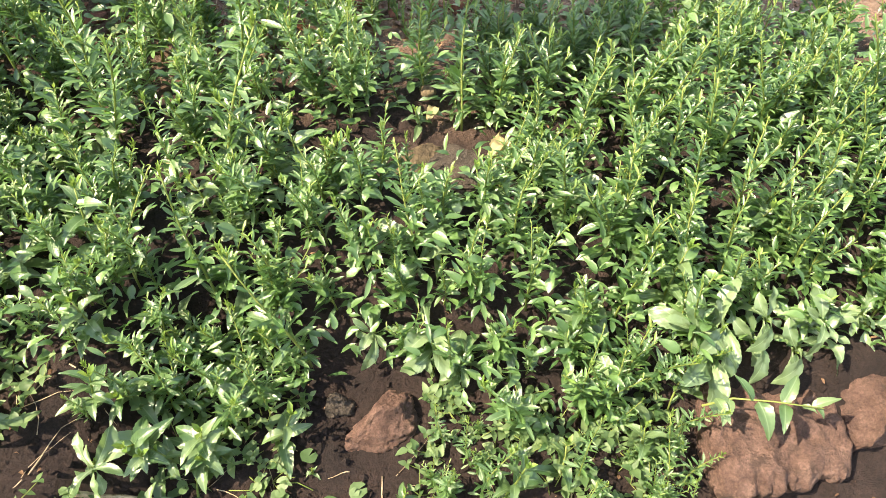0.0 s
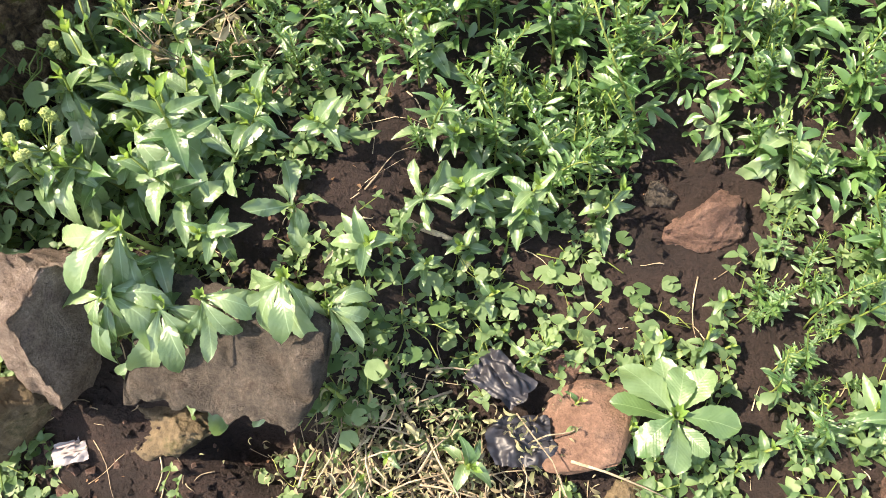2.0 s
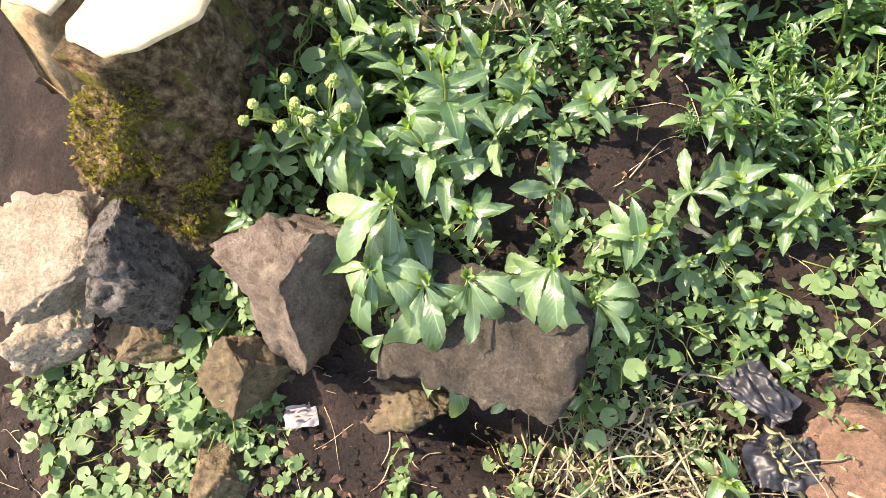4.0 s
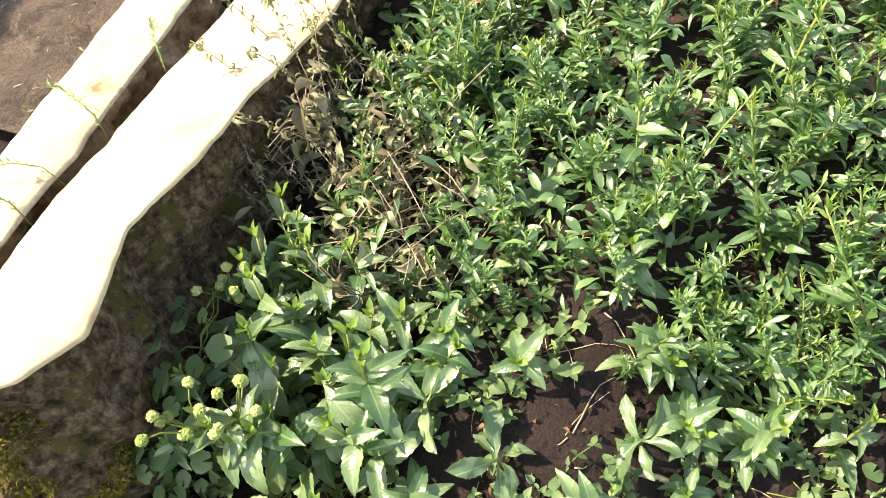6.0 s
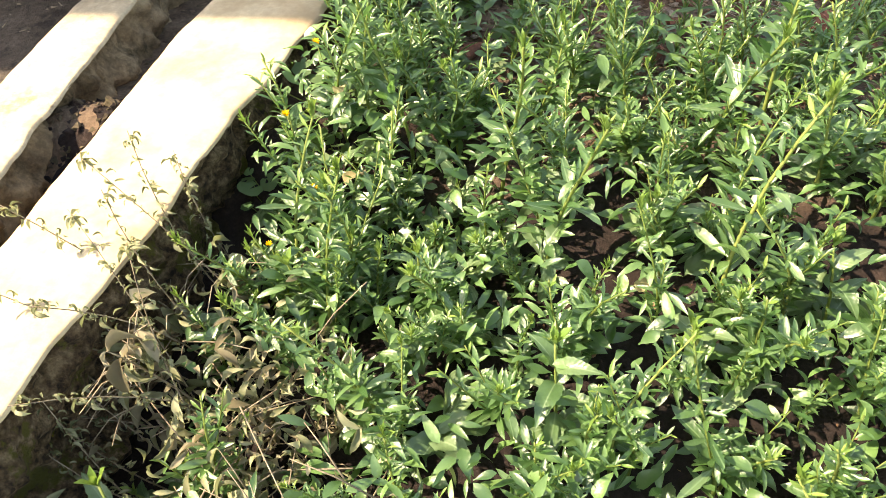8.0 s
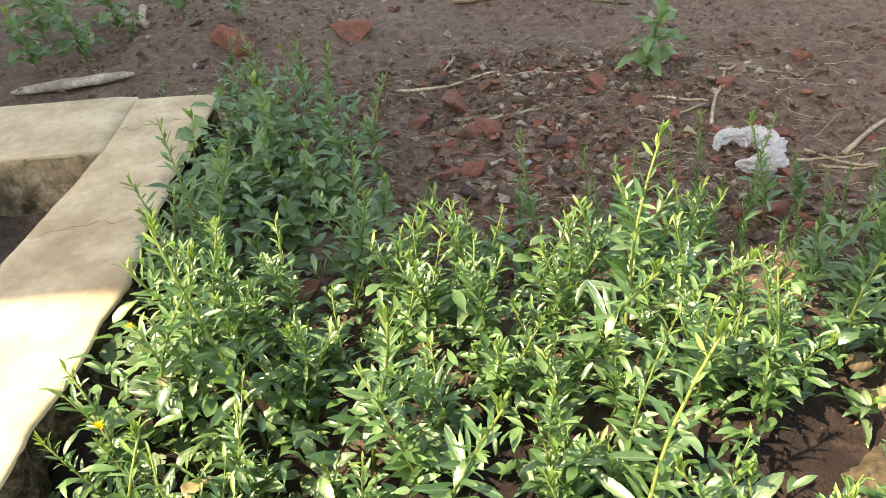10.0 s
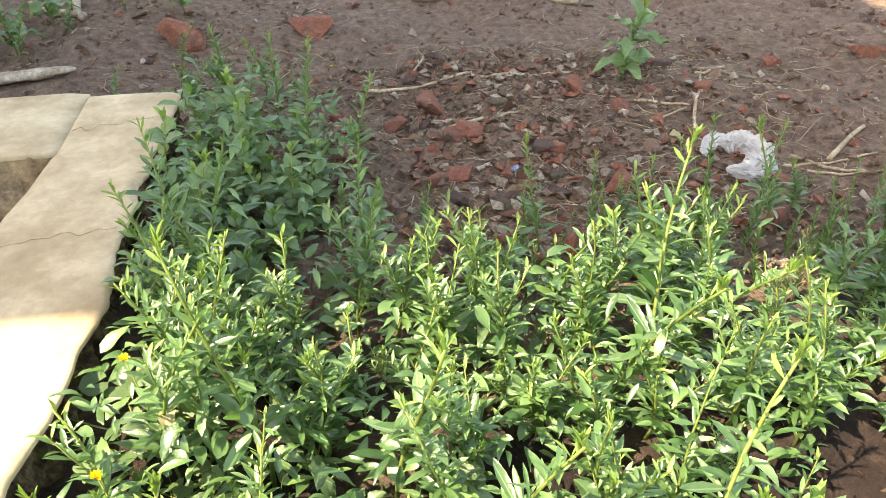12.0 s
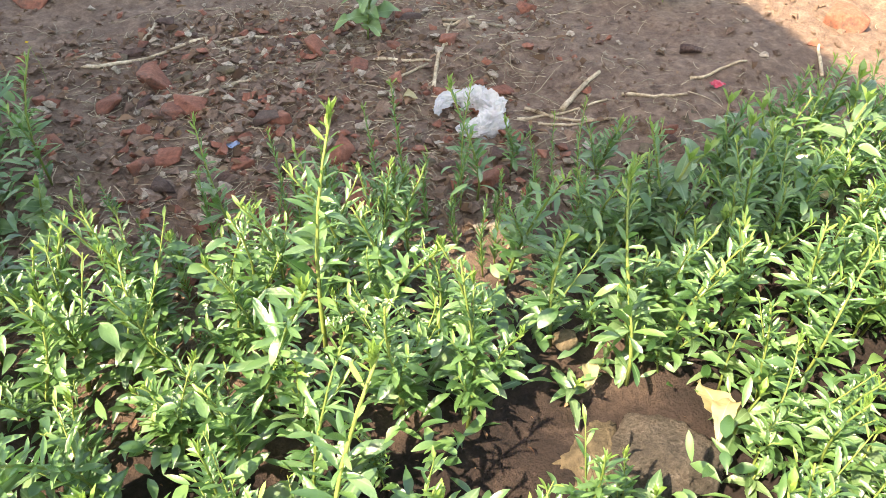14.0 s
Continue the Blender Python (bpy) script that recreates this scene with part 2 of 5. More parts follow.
class Geo:
    """Vertices and faces of one mesh; mi is the material slot of each face."""

    def __init__(self):
        self.v, self.f, self.mi = [], [], []

    def add(self, verts, faces, m=None, slot=0):
        k = len(self.v)
        self.v += [tuple(m @ Vector(p)) for p in verts] if m else [tuple(p) for p in verts]
        self.f += [tuple(i + k for i in f) for f in faces]
        self.mi += [slot] * len(faces)
        return self

    def mesh(self, name, mat, smooth=True):
        me = bpy.data.meshes.new(name)
        me.from_pydata(self.v, [], self.f)
        for one in mat if isinstance(mat, tuple) else (mat,):
            me.materials.append(one)
        if isinstance(mat, tuple):
            me.polygons.foreach_set("material_index", self.mi)
        if smooth:
            me.polygons.foreach_set("use_smooth", [True] * len(me.polygons))
        me.update()
        return me


def part(name, geo, mat, parent=None, label="", m=None, smooth=True):
    me = geo.mesh(name, mat, smooth) if isinstance(geo, Geo) else geo
    ob = new(name, me)
    ob.parent = parent
    if m is not None:
        ob.matrix_basis = m
    return tagged(ob, label)


def tube(geo, pts, r0, r1, sides=5, slot=0):
    """A tapered tube along points."""
    pts = [Vector(p) for p in pts]
    rings, side = [], Vector((0.31, 0.77, 0.55))
    for i, p in enumerate(pts):
        d = (pts[min(i + 1, len(pts) - 1)] - pts[max(i - 1, 0)]).normalized()
        u = d.cross(side)
        u = (u if u.length > 0.05 else d.cross(Vector((1, 0, 0)))).normalized()
        w = d.cross(u)
        r = r0 + (r1 - r0) * i / (len(pts) - 1)
        rings.append([p + (u * math.cos(a) + w * math.sin(a)) * r for a in (2 * math.pi * k / sides for k in range(sides))])
    v = [q for ring in rings for q in ring] + [pts[0], pts[-1]]
    f = [(i * sides + k, i * sides + (k + 1) % sides, (i + 1) * sides + (k + 1) % sides, (i + 1) * sides + k) for i in range(len(pts) - 1) for k in range(sides)]
    n = len(pts) * sides
    f += [(k, n, (k + 1) % sides) for k in range(sides)] + [(n - sides + k, n - sides + (k + 1) % sides, n + 1) for k in range(sides)]
    return geo.add(v, f, None, slot)


WIDTHS = {
    "lance": lambda u: max(0.0, math.sin(math.pi * u ** 1.25)) ** 0.75 * 0.98 + 0.02,
    "spat": lambda u: (0.13 + 0.87 * max(0.0, math.sin(math.pi * max(0, u - 0.12) ** 1.35 / 0.88 ** 1.35)) ** 0.8) if u < 0.999 else 0.0,
    "ovate": lambda u: max(0.0, math.sin(math.pi * u ** 0.62)) ** 0.85 * 0.97 + 0.03,
}


def blade(length, width, shape="lance", curl=0.5, fold=0.25, rows=5, cols=2, wave=0.0, rng=random, sway=0.0):
    """A leaf blade from the origin along +y, its face to +z; curl droops its tip, fold raises the halves, sway bends it sideways."""
    g, v, f = WIDTHS[shape], [], []
    ph = rng.uniform(0, 6)
    y = z = 0.0
    for i in range(rows + 1):
        u = i / rows
        a = 0.25 - curl * u
        if i:
            y, z = y + math.cos(a) * length / rows, z + math.sin(a) * length / rows
        w = g(u) * width / 2 * (1 + (0.045 if rows > 9 else 0.0) * (-1) ** i)
        for k in range(-cols // 2, cols // 2 + 1):
            s = k / (cols / 2)
            v.append((s * w + sway * u * u * length, y, z + 0.6 * sway * u * s * w + abs(s) * w * fold * 2 + wave * width * (0.3 * s * math.sin(ph + 7 * u + s) + 0.2 * abs(s) * math.sin(2 * ph + 15 * u + 3 * s))))
    n = cols + 1
    f = [(i * n + k, i * n + k + 1, (i + 1) * n + k + 1, (i + 1) * n + k) for i in range(rows) for k in range(cols)]
    return v, f


def turned(x, y, z, yaw, up, roll=0.0, s=1.0):
    """A place for a leaf: yaw round the stem, raised by up degrees."""
    return Matrix.Translation((x, y, z)) @ Euler((radians(up), radians(roll), radians(yaw)), "XYZ").to_matrix().to_4x4() @ Matrix.Scale(s, 4)


# ---- ground shape ----
def smooth(a, b, v):
    t = min(1.0, max(0.0, (v - a) / (b - a)))
    return t * t * (3 - 2 * t)


def along(v, xs, zs):
    for a, b, p, q in zip(xs, xs[1:], zs, zs[1:]):
        if v <= b:
            return p + (q - p) * smooth(a, b, v) if v > a else p
    return zs[-1]


def ground_z(x, y):
    mid = along(y, (-0.6, 0.05, 0.3, 0.5, 0.8, 1.25, 1.7, 4.5), (-0.34, -0.2, -0.09, -0.05, 0.05, 0.28, 0.36, 0.37))
    left = along(y, (-0.5, -0.1, 0.12, 0.3, 0.6, 1.25, 1.7, 4.5), (-0.36, -0.24, -0.12, 0.1, 0.2, 0.3, 0.36, 0.37))
    right = along(y, (-0.6, 0.2, 0.55, 0.75, 1.0, 1.4, 1.8, 4.5), (-0.34, -0.2, -0.12, 0.0, 0.2, 0.33, 0.37, 0.38))
    z = left + (mid - left) * smooth(-0.75, -0.45, x) + (right - mid) * smooth(0.35, 0.65, x)
    z += 0.1 * smooth(-0.95, -1.25, x) * smooth(1.1, 1.7, y) * smooth(3.1, 2.6, y)
    z -= 0.2 * math.exp(-((x + 0.8) / 0.15) ** 2 - ((y - 0.17) / 0.1) ** 2)
    # beside the kerbs, on the far side of the wall
    outer = along(y, (-0.4, 0.6, 2.6, 3.2), (-0.36, 0.2, 0.3, 0.38))
    floor = 0.4 + 0.1 * math.exp(-((y - 1.52) / 0.12) ** 2)
    outer += (floor - outer) * smooth(-1.95, -1.85, x) * smooth(0.3, 0.7, y)
    return z + (outer - z) * smooth(-1.42, -1.6, x)
# ---- end of ground shape ----


def soil_z(x, y):
    """The ground with its crumbs and hollows."""
    near = 1.0 if abs(x) < 4 and -2 < y < 6 else 0.0
    return ground_z(x, y) + near * (0.035 * noise.noise((x * 2.3, y * 2.3, 1.0)) + 0.014 * noise.noise((x * 9, y * 9, 3.0)) + 0.009 * noise.noise((x * 27, y * 27, 5.0)))


def grid_steps(lo, hi, step, far):
    mids = list(np.arange(lo, hi, step))
    out, d = [], step
    while d < far:
        d *= 1.5
        out.append(d)
    return [lo - d for d in reversed(out)] + mids + [hi + d for d in out]


xs, ys = grid_steps(-3.2, 2.6, 0.017, 90), grid_steps(-1.2, 4.8, 0.017, 90)
g = Geo()
g.v = [(x, y, soil_z(x, y)) for y in ys for x in xs]
n = len(xs)
g.f = [(j * n + i, j * n + i + 1, (j + 1) * n + i + 1, (j + 1) * n + i) for j in range(len(ys) - 1) for i in range(n - 1)]
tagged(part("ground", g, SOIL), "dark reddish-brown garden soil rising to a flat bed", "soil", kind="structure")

# ---- kerbs of the drain ----


def line(v, xs, zs):
    return float(np.interp(v, xs, zs))


def rubble(x, y, z, seed):
    """Lumps of a rubble face."""
    return 0.045 * noise.noise((seed, y * 6, z * 7)) + 0.03 * noise.noise((x * 17, y * 17, z * 17 + seed)) + 0.022 * noise.noise((x * 41, y * 41, z * 41 + seed)) - 0.014


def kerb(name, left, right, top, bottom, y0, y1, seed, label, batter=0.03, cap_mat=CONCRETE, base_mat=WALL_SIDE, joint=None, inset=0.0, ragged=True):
    """A low cement kerb: a rough cap on a mossy rubble base. left and right give the edges' x along y."""
    root = tagged(new(name), label, "kerb", kind="structure")
    n = int((y1 - y0) / 0.0115)
    heights = [k / 26 for k in range(27)]
    caps = [(0, 0.0), (0, 0.6), (0.035, 1.0), (0.1, 1.0)] + [(0.1 + 0.08 * k, 1.0) for k in range(1, 10)] + [(0.9, 1.0), (0.965, 1.0), (1, 0.6), (1, 0.0)]
    base = [(0, h) for h in heights] + [(0.5, 1.0)] + [(1, h) for h in reversed(heights)]
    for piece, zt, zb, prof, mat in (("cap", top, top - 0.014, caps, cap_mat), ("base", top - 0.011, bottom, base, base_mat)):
        geo = Geo()
        for i in range(n + 1):
            y = y0 + (y1 - y0) * i / n
            if piece == "base":
                y = max(y, y0 + inset)
            l, r = left(y), right(y)
            for s, h in prof:
                x, z, yy = l + (r - l) * s, zb + (zt - zb) * h, y
                side = -1 if s < 0.5 else 1
                if piece == "base":
                    if s != 0.5:
                        x += side * (batter * (1 - h) - 0.016 + rubble(x, y, z, seed))
                    yy += (rubble(x, y, z, seed + 5) - 0.03 * (1 - h)) * (1 if i == 0 else -1 if i == n else 0)
                else:
                    chip = 0.006 * noise.noise((x * 9, y * 9, seed)) + 0.003 * noise.noise((x * 33, y * 33, seed)) - 0.04 * max(0.0, noise.noise((seed, y * 6, side * 3.0)) - 0.3)
                    joined = joint and joint(y, side)
                    if (s < 0.05 or s > 0.95) and not joined:
                        x += side * chip
                    if h == 1.0:
                        z += 0.005 * noise.noise((x * 6, y * 6, 2.0)) - (0.005 if s in (0.035, 0.965) and not joined else 0)
                    yy += 0.03 * noise.noise((x * 9, seed, z)) * (1 if i == 0 and ragged else 0)
                geo.v.append((x, yy, z))
        k = len(prof)
        geo.f = [(i * k + j, (i + 1) * k + j, (i + 1) * k + j + 1, i * k + j + 1) for i in range(n) for j in range(k - 1)]
        geo.f += [tuple(range(k)), tuple(n * k + j for j in reversed(range(k)))]
        part(piece, geo, mat, root, "pale limewashed cement" if piece == "cap" else "dark mossy rubble side")
    return root


def inner_right(y):
    return line(y, (0.24, 0.255, 0.275, 0.305, 0.37, 0.475, 0.57, 0.75, 0.93, 1.22, 1.32, 1.515, 1.6, 1.79, 1.86, 1.95, 2.05, 2.26, 2.4, 2.55, 2.76), (-1.52, -1.48, -1.452, -1.436, -1.402, -1.437, -1.472, -1.443, -1.438, -1.397, -1.405, -1.39, -1.37, -1.352, -1.338, -1.352, -1.358, -1.342, -1.352, -1.335, -1.33))


def inner_left(y):
    return line(y, (0.24, 0.27, 0.6, 1.8, 2.43, 2.8), (-1.57, -1.605, -1.645, -1.65, -1.567, -1.567))


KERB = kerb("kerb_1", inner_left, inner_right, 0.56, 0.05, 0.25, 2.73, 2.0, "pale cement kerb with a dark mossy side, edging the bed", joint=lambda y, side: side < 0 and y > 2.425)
for y0, tilt, amp in ((2.07, 0.05, 0.02), (2.56, 0.05, 0.03)):
    pts = []
    for k in range(15):
        x = inner_left(y0) + 0.01 + (inner_right(y0) - inner_left(y0) - 0.02) * k / 14
        y = y0 + tilt * (k / 14 - 0.5) + amp * noise.noise((k * 0.6, y0 * 7, 0.0)) + 0.006 * noise.noise((k * 2.1, y0, 4.0))
        pts.append((x, y, 0.5603 + 0.005 * noise.noise((x * 6, y * 6, 2.0))))
    part("crack", tube(Geo(), pts, 0.0007, 0.0004, 4), RENDERED, next(c for c in KERB.children if c.name.startswith("cap")), "dark hairline crack")
kerb("kerb_2", lambda y: line(y, (0.3, 0.7, 1.4, 2.0), (-1.8, -1.84, -1.96, -2.0)), lambda y: line(y, (0.3, 0.7, 1.4, 1.9, 2.6), (-1.66, -1.69, -1.79, -1.84, -1.876)), 0.558, 0.1, 0.3, 2.428, 7.0, "broken cement kerb along the far side of the drain", 0.03, OLD_CONCRETE, RENDERED)
SLAB = kerb("kerb_3", lambda y: -3.0, lambda y: -1.5685, 0.56, 0.2, 2.432, 2.765, 11.0, "wide cement slab closing the end of the drain", 0.0, CONCRETE, RENDERED, lambda y, side: side > 0, 0.1, False)

face = Geo()
for b in range(31):
    for a in range(61):
        x, z = -2.1 + 0.55 * a / 60, 0.36 + 0.192 * b / 30
        face.v.append((x, 2.437 - 0.07 * (1 - b / 30) ** 1.5 + 0.012 * noise.noise((x * 16, z * 16, 1.0)) + 0.008 * noise.noise((x * 45, z * 45, 1.0)), z))
face.f = [(b * 61 + a, b * 61 + a + 1, (b + 1) * 61 + a + 1, (b + 1) * 61 + a) for b in range(30) for a in range(60)]
part("end_face", face, RENDERED, SLAB, "rough tan end wall of the drain")
bed = Geo()
for b in range(141):
    for a in range(13):
        x, y = -1.93 + 0.32 * a / 12, 0.62 + 1.82 * b / 140
        bed.v.append((x, y, 0.412 + 0.1 * math.exp(-((y - 1.52) / 0.12) ** 2) + 0.012 * noise.noise((x * 14, y * 14, 6.0))))
bed.f = [(b * 13 + a, b * 13 + a + 1, (b + 1) * 13 + a + 1, (b + 1) * 13 + a) for b in range(140) for a in range(12)]
tagged(part("drain_floor", bed, surface("drain_dirt", [(0.3, (0.08, 0.053, 0.036)), (0.55, (0.18, 0.123, 0.085)), (0.75, (0.31, 0.23, 0.165))], 12.0, 90.0, 1.0, 0.95, (0.26, 0.19, 0.13), 30.0, 0.015, (0.6, 0.66))), "dirty brown cement floor of the drain", "drain", kind="structure")

# ---- unseen stand-in house, added to shade the back of the bed ----
house = tagged(new("house"), "unseen stand-in house, added to cast shade on the back of the bed", "house", kind="structure")


def box(x0, x1, y0, y1, z0, z1):
    v = [(x, y, z) for x in (x0, x1) for y in (y0, y1) for z in (z0, z1)]
    return Geo().add(v, [(0, 1, 3, 2), (4, 6, 7, 5), (0, 4, 5, 1), (2, 3, 7, 6), (0, 2, 6, 4), (1, 5, 7, 3)])


# wall and sheets stay out of view; invented as sun blockers
part("wall", box(-5.6, -5.35, 0.9, 4.2, 0.1, 4.35), OLD_CONCRETE, house, smooth=False)
roof = Geo()
# each sheet's front edge is set to shape the cast shadow's border
for x0, x1, front in ((-7.2, -5.62, 0.05), (-5.6, -4.02, 0.71), (-4.0, -3.72, 0.78), (-3.7, -3.32, 0.84), (-3.3, -2.95, 0.86), (-2.93, -2.55, 0.53), (-2.53, -2.27, 0.55), (-2.25, -1.74, 0.84)):
    sheet = box(x0 - 0.03, x1, front, 4.3, 4.35, 4.36)
    roof.add(sheet.v, sheet.f, Matrix.Translation((0, 0, 0.012 * (len(roof.v) // 8 % 2))))
part("roof", roof, BRICK, house, smooth=False)

# ---- plants ----
rng = random.Random(5)
LANCE = [Geo().add(*blade(0.056, w * 0.92, "lance", c, 0.2, 12, 2, 0.16, rng, sw)).mesh("leaf", BLADE) for w, c, sw in ((0.014, 0.5, 0.1), (0.0165, 0.9, -0.12), (0.012, 0.2, 0.05), (0.018, 0.7, -0.06), (0.016, 1.5, 0.15))]
SPAT = [Geo().add(*blade(0.11, w, "spat", c, 0.2, 18, 6, 0.42, rng, sw)).mesh("leaf", BROAD) for w, c, sw in ((0.036, 0.9, 0.1), (0.041, 1.5, -0.15), (0.032, 0.6, 0.18), (0.038, 2.1, -0.05), (0.044, 0.9, -0.2), (0.036, 1.8, 0.25), (0.042, 1.2, 0.08))]


def shoots(geo, at, r, young=1):
    """The upper leaves, side shoots and pale growing tips of one weed."""
    yaw = r.uniform(0, 360)
    for i in range(46):
        u = 0.25 + 0.73 * i / 46
        yaw += 137.5 + r.uniform(-15, 15)
        l = (0.02 + 0.04 * (1 - u) / 0.75) * r.uniform(0.7, 1.25)
        geo.add(*blade(l, l * r.uniform(0.16, 0.24), "lance", r.uniform(-0.1, 0.8), 0.22, 6, sway=r.uniform(-0.12, 0.12)), turned(*at(u), yaw, r.uniform(8, 52) + 24 * max(0, u - 0.65) / 0.35, r.uniform(-35, 35)), young if u > 0.9 else 0)
    for b in range(r.choice((0, 1, 1, 2, 3))):
        u0, yw, length = r.uniform(0.15, 0.6), r.uniform(0, 360), r.uniform(0.08, 0.18)
        d = Vector((math.cos(radians(yw)) * 0.42, math.sin(radians(yw)) * 0.42, 0.9))
        tube(geo, [at(u0) + d * length * k / 3 for k in range(4)], 0.0018, 0.001, 4, 2)
        for k in range(15):
            q, l = 0.15 + 0.85 * k / 15, r.uniform(0.026, 0.05) * (1.2 - 0.6 * k / 15)
            geo.add(*blade(l, l * 0.2, "lance", 0.4, 0.22, 5), turned(*(at(u0) + d * length * q), k * 137.5, r.uniform(20, 60)), young if k > 12 else 0)
    return yaw


def stalk_line(height, lean, r):
    bx, by, ph = r.uniform(-lean, lean), r.uniform(-lean, lean), r.uniform(0, 6)

    def at(u):
        return Vector((bx * u * u * height * 4 + 0.008 * math.sin(ph + 5 * u), by * u * u * height * 4 + 0.008 * math.cos(ph + 4 * u), u * height))
    return at


def weed(height, seed, leaves=12, lean=0.07):
    """An upright weed: a leafy stem, single lance leaves below, small-leaved side shoots and a pale growing tip."""
    r = random.Random(seed)
    root = new("weed")
    root.empty_display_size = 0.02
    at = stalk_line(height, lean, r)
    part("stem", tube(Geo(), [at(i / 6) for i in range(7)], 0.0036, 0.0017), STEM, root)
    shoot, tip = Geo(), Geo()
    yaw = shoots(shoot, at, r)
    for i in range(leaves):
        u = 0.1 + 0.6 * i / leaves + r.uniform(-0.02, 0.02)
        yaw += 137.5 + r.uniform(-20, 20)
        s = r.uniform(0.8, 1.3) * (1.15 - 0.5 * abs(u - 0.3))
        part("leaf", r.choice(LANCE), None, root, m=turned(*at(u), yaw, r.uniform(-10, 36), r.uniform(-30, 30), s))
    for k in range(11):
        l = r.uniform(0.018, 0.034)
        tip.add(*blade(l, l * 0.2, "lance", 0.1, 0.3, 3), turned(*at(0.95 + 0.004 * k), k * 137.5, r.uniform(45, 80)))
    part("side_shoot", shoot, (LEAF, YOUNG, STEM), root)["kind"] = "stuff"
    part("shoot_tip", tip, YOUNG, root, "pale yellow-green growing tip")["kind"] = "stuff"
    return root


def rosette(seed, count=8, spread=30, size=1.0, mats=SPAT):
    """A flat broad-leaved weed: spoon-shaped leaves round one crown."""
    r = random.Random(seed)
    root = new("broadleaf_weed")
    root.empty_display_size = 0.02
    core = Geo()
    for k in range(5):
        core.add(*blade(0.03, 0.008, "lance", 0.1, 0.3, 3), turned(0, 0, 0.01, k * 137.5, 60))
    part("crown", core, YOUNG, root)
    for k in range(count):
        part("leaf", r.choice(mats), None, root, m=turned(0, 0, 0.012 + 0.004 * k, k * 137.5 + r.uniform(-40, 40), r.uniform(-18, 18) + spread * k / count, r.uniform(-45, 45), size * r.uniform(0.5, 1.2)))
    return root


WEEDS = [weed(h, i * 7 + 1, n) for i, (h, n) in enumerate(((0.3, 8), (0.35, 8), (0.25, 8), (0.39, 9), (0.28, 8), (0.22, 7), (0.33, 8), (0.19, 7)))]
ROSETTES = [rosette(i + 40, c, sp, s) for i, (c, sp, s) in enumerate(((8, 45, 1.0), (7, 60, 0.85), (9, 35, 1.1), (6, 50, 0.7)))]
for ob in WEEDS:
    tagged(ob, "upright leafy green weed with narrow leaves", "weed", "weeds in the bed")
for ob in ROSETTES:
    tagged(ob, "low weed with broad spoon-shaped leaves", "weed", "broadleaf weeds in the bed")

OVATE = [Geo().add(*blade(0.085, w, "ovate", c, 0.2, 14, 4, 0.25, rng)).mesh("leaf", TOOTHED) for w, c in ((0.032, 0.8), (0.037, 1.1), (0.028, 0.5), (0.035, 1.4))]
HEART = [Geo().add(*blade(0.063, w * 0.92, "ovate", c, 0.12, 12, 4, 0.2, rng)).mesh("leaf", SHADE_LEAF) for w, c in ((0.055, 0.9), (0.06, 1.2), (0.05, 0.6))]
WITHERED = [Geo().add(*blade(0.06, w * 1.3, "lance", c, 0.8, 8, 2, 0.6, rng)).mesh("leaf", DRY_LEAF) for w, c in ((0.014, 2.6), (0.018, 1.6), (0.012, 3.4))]


def broad_weed(height, seed, pairs, mats, size=1.0, name="leafy_weed"):
    """A leafy weed of a few large leaves in turning pairs up a short stem."""
    r = random.Random(seed)
    root = new(name)
    root.empty_display_size = 0.02
    bx, by = r.uniform(-0.2, 0.2), r.uniform(-0.2, 0.2)

    def at(u):
        return Vector((bx * u * u * height, by * u * u * height, u * height))
    part("stem", tube(Geo(), [at(i / 4) for i in range(5)], 0.0035, 0.0018), STEM, root)
    for i in range(pairs):
        u = 0.2 + 0.75 * i / pairs
        for half in (0, 180):
            part("leaf", r.choice(mats), None, root, m=turned(*at(u), i * 80 + half + r.uniform(-25, 25), r.uniform(-10, 20) + 40 * u * u, r.uniform(-20, 20), size * r.uniform(0.75, 1.15) * (1.1 - 0.45 * u)))
    tip = Geo()
    for k in range(5):
        l = 0.022 * size * (1 + 0.2 * k)
        tip.add(*blade(l, l * 0.35, "lance", 0.1, 0.3, 3), turned(*at(0.98), k * 137.5, 75 - 8 * k))
    part("shoot_tip", tip, YOUNG, root, "pale yellow-green growing tip")
    return root


BROADS = [broad_weed(h, 90 + i, p, OVATE, sz) for i, (h, p, sz) in enumerate(((0.12, 3, 1.0), (0.16, 4, 1.05), (0.08, 3, 0.8), (0.2, 5, 1.0)))]
SEEDLINGS = [broad_weed(h, 130 + i, p, OVATE, sz, "seedling") for i, (h, p, sz) in enumerate(((0.04, 2, 0.4), (0.06, 3, 0.45), (0.03, 2, 0.3)))]
HEARTS = [broad_weed(h, 150 + i, p, HEART, sz) for i, (h, p, sz) in enumerate(((0.17, 6, 1.05), (0.12, 5, 1.1), (0.22, 7, 1.0)))]
FLAPS = [Geo().add(*blade(0.1, w, "ovate", c, 0.15, 14, 4, 0.5, rng, sw)).mesh("leaf", SHADE_LEAF) for w, c, sw in ((0.042, 0.9, 0.1), (0.046, 1.3, -0.1), (0.038, 0.6, 0.0))]
LONE = tagged(broad_weed(0.25, 177, 8, FLAPS, 1.35), "single leafy green weed on bare soil", "weed", "single weeds on the soil")
BIG_ROSETTES = [rosette(70 + i, n, 45, 1.2) for i, n in enumerate((7, 9, 6))]
for ob in BROADS:
    tagged(ob, "leafy weed with large pointed oval leaves", "weed", "large-leaved weeds in the bed")
for ob in SEEDLINGS:
    tagged(ob, "tiny green seedling on bare soil", "seedling", "seedlings on the slope")
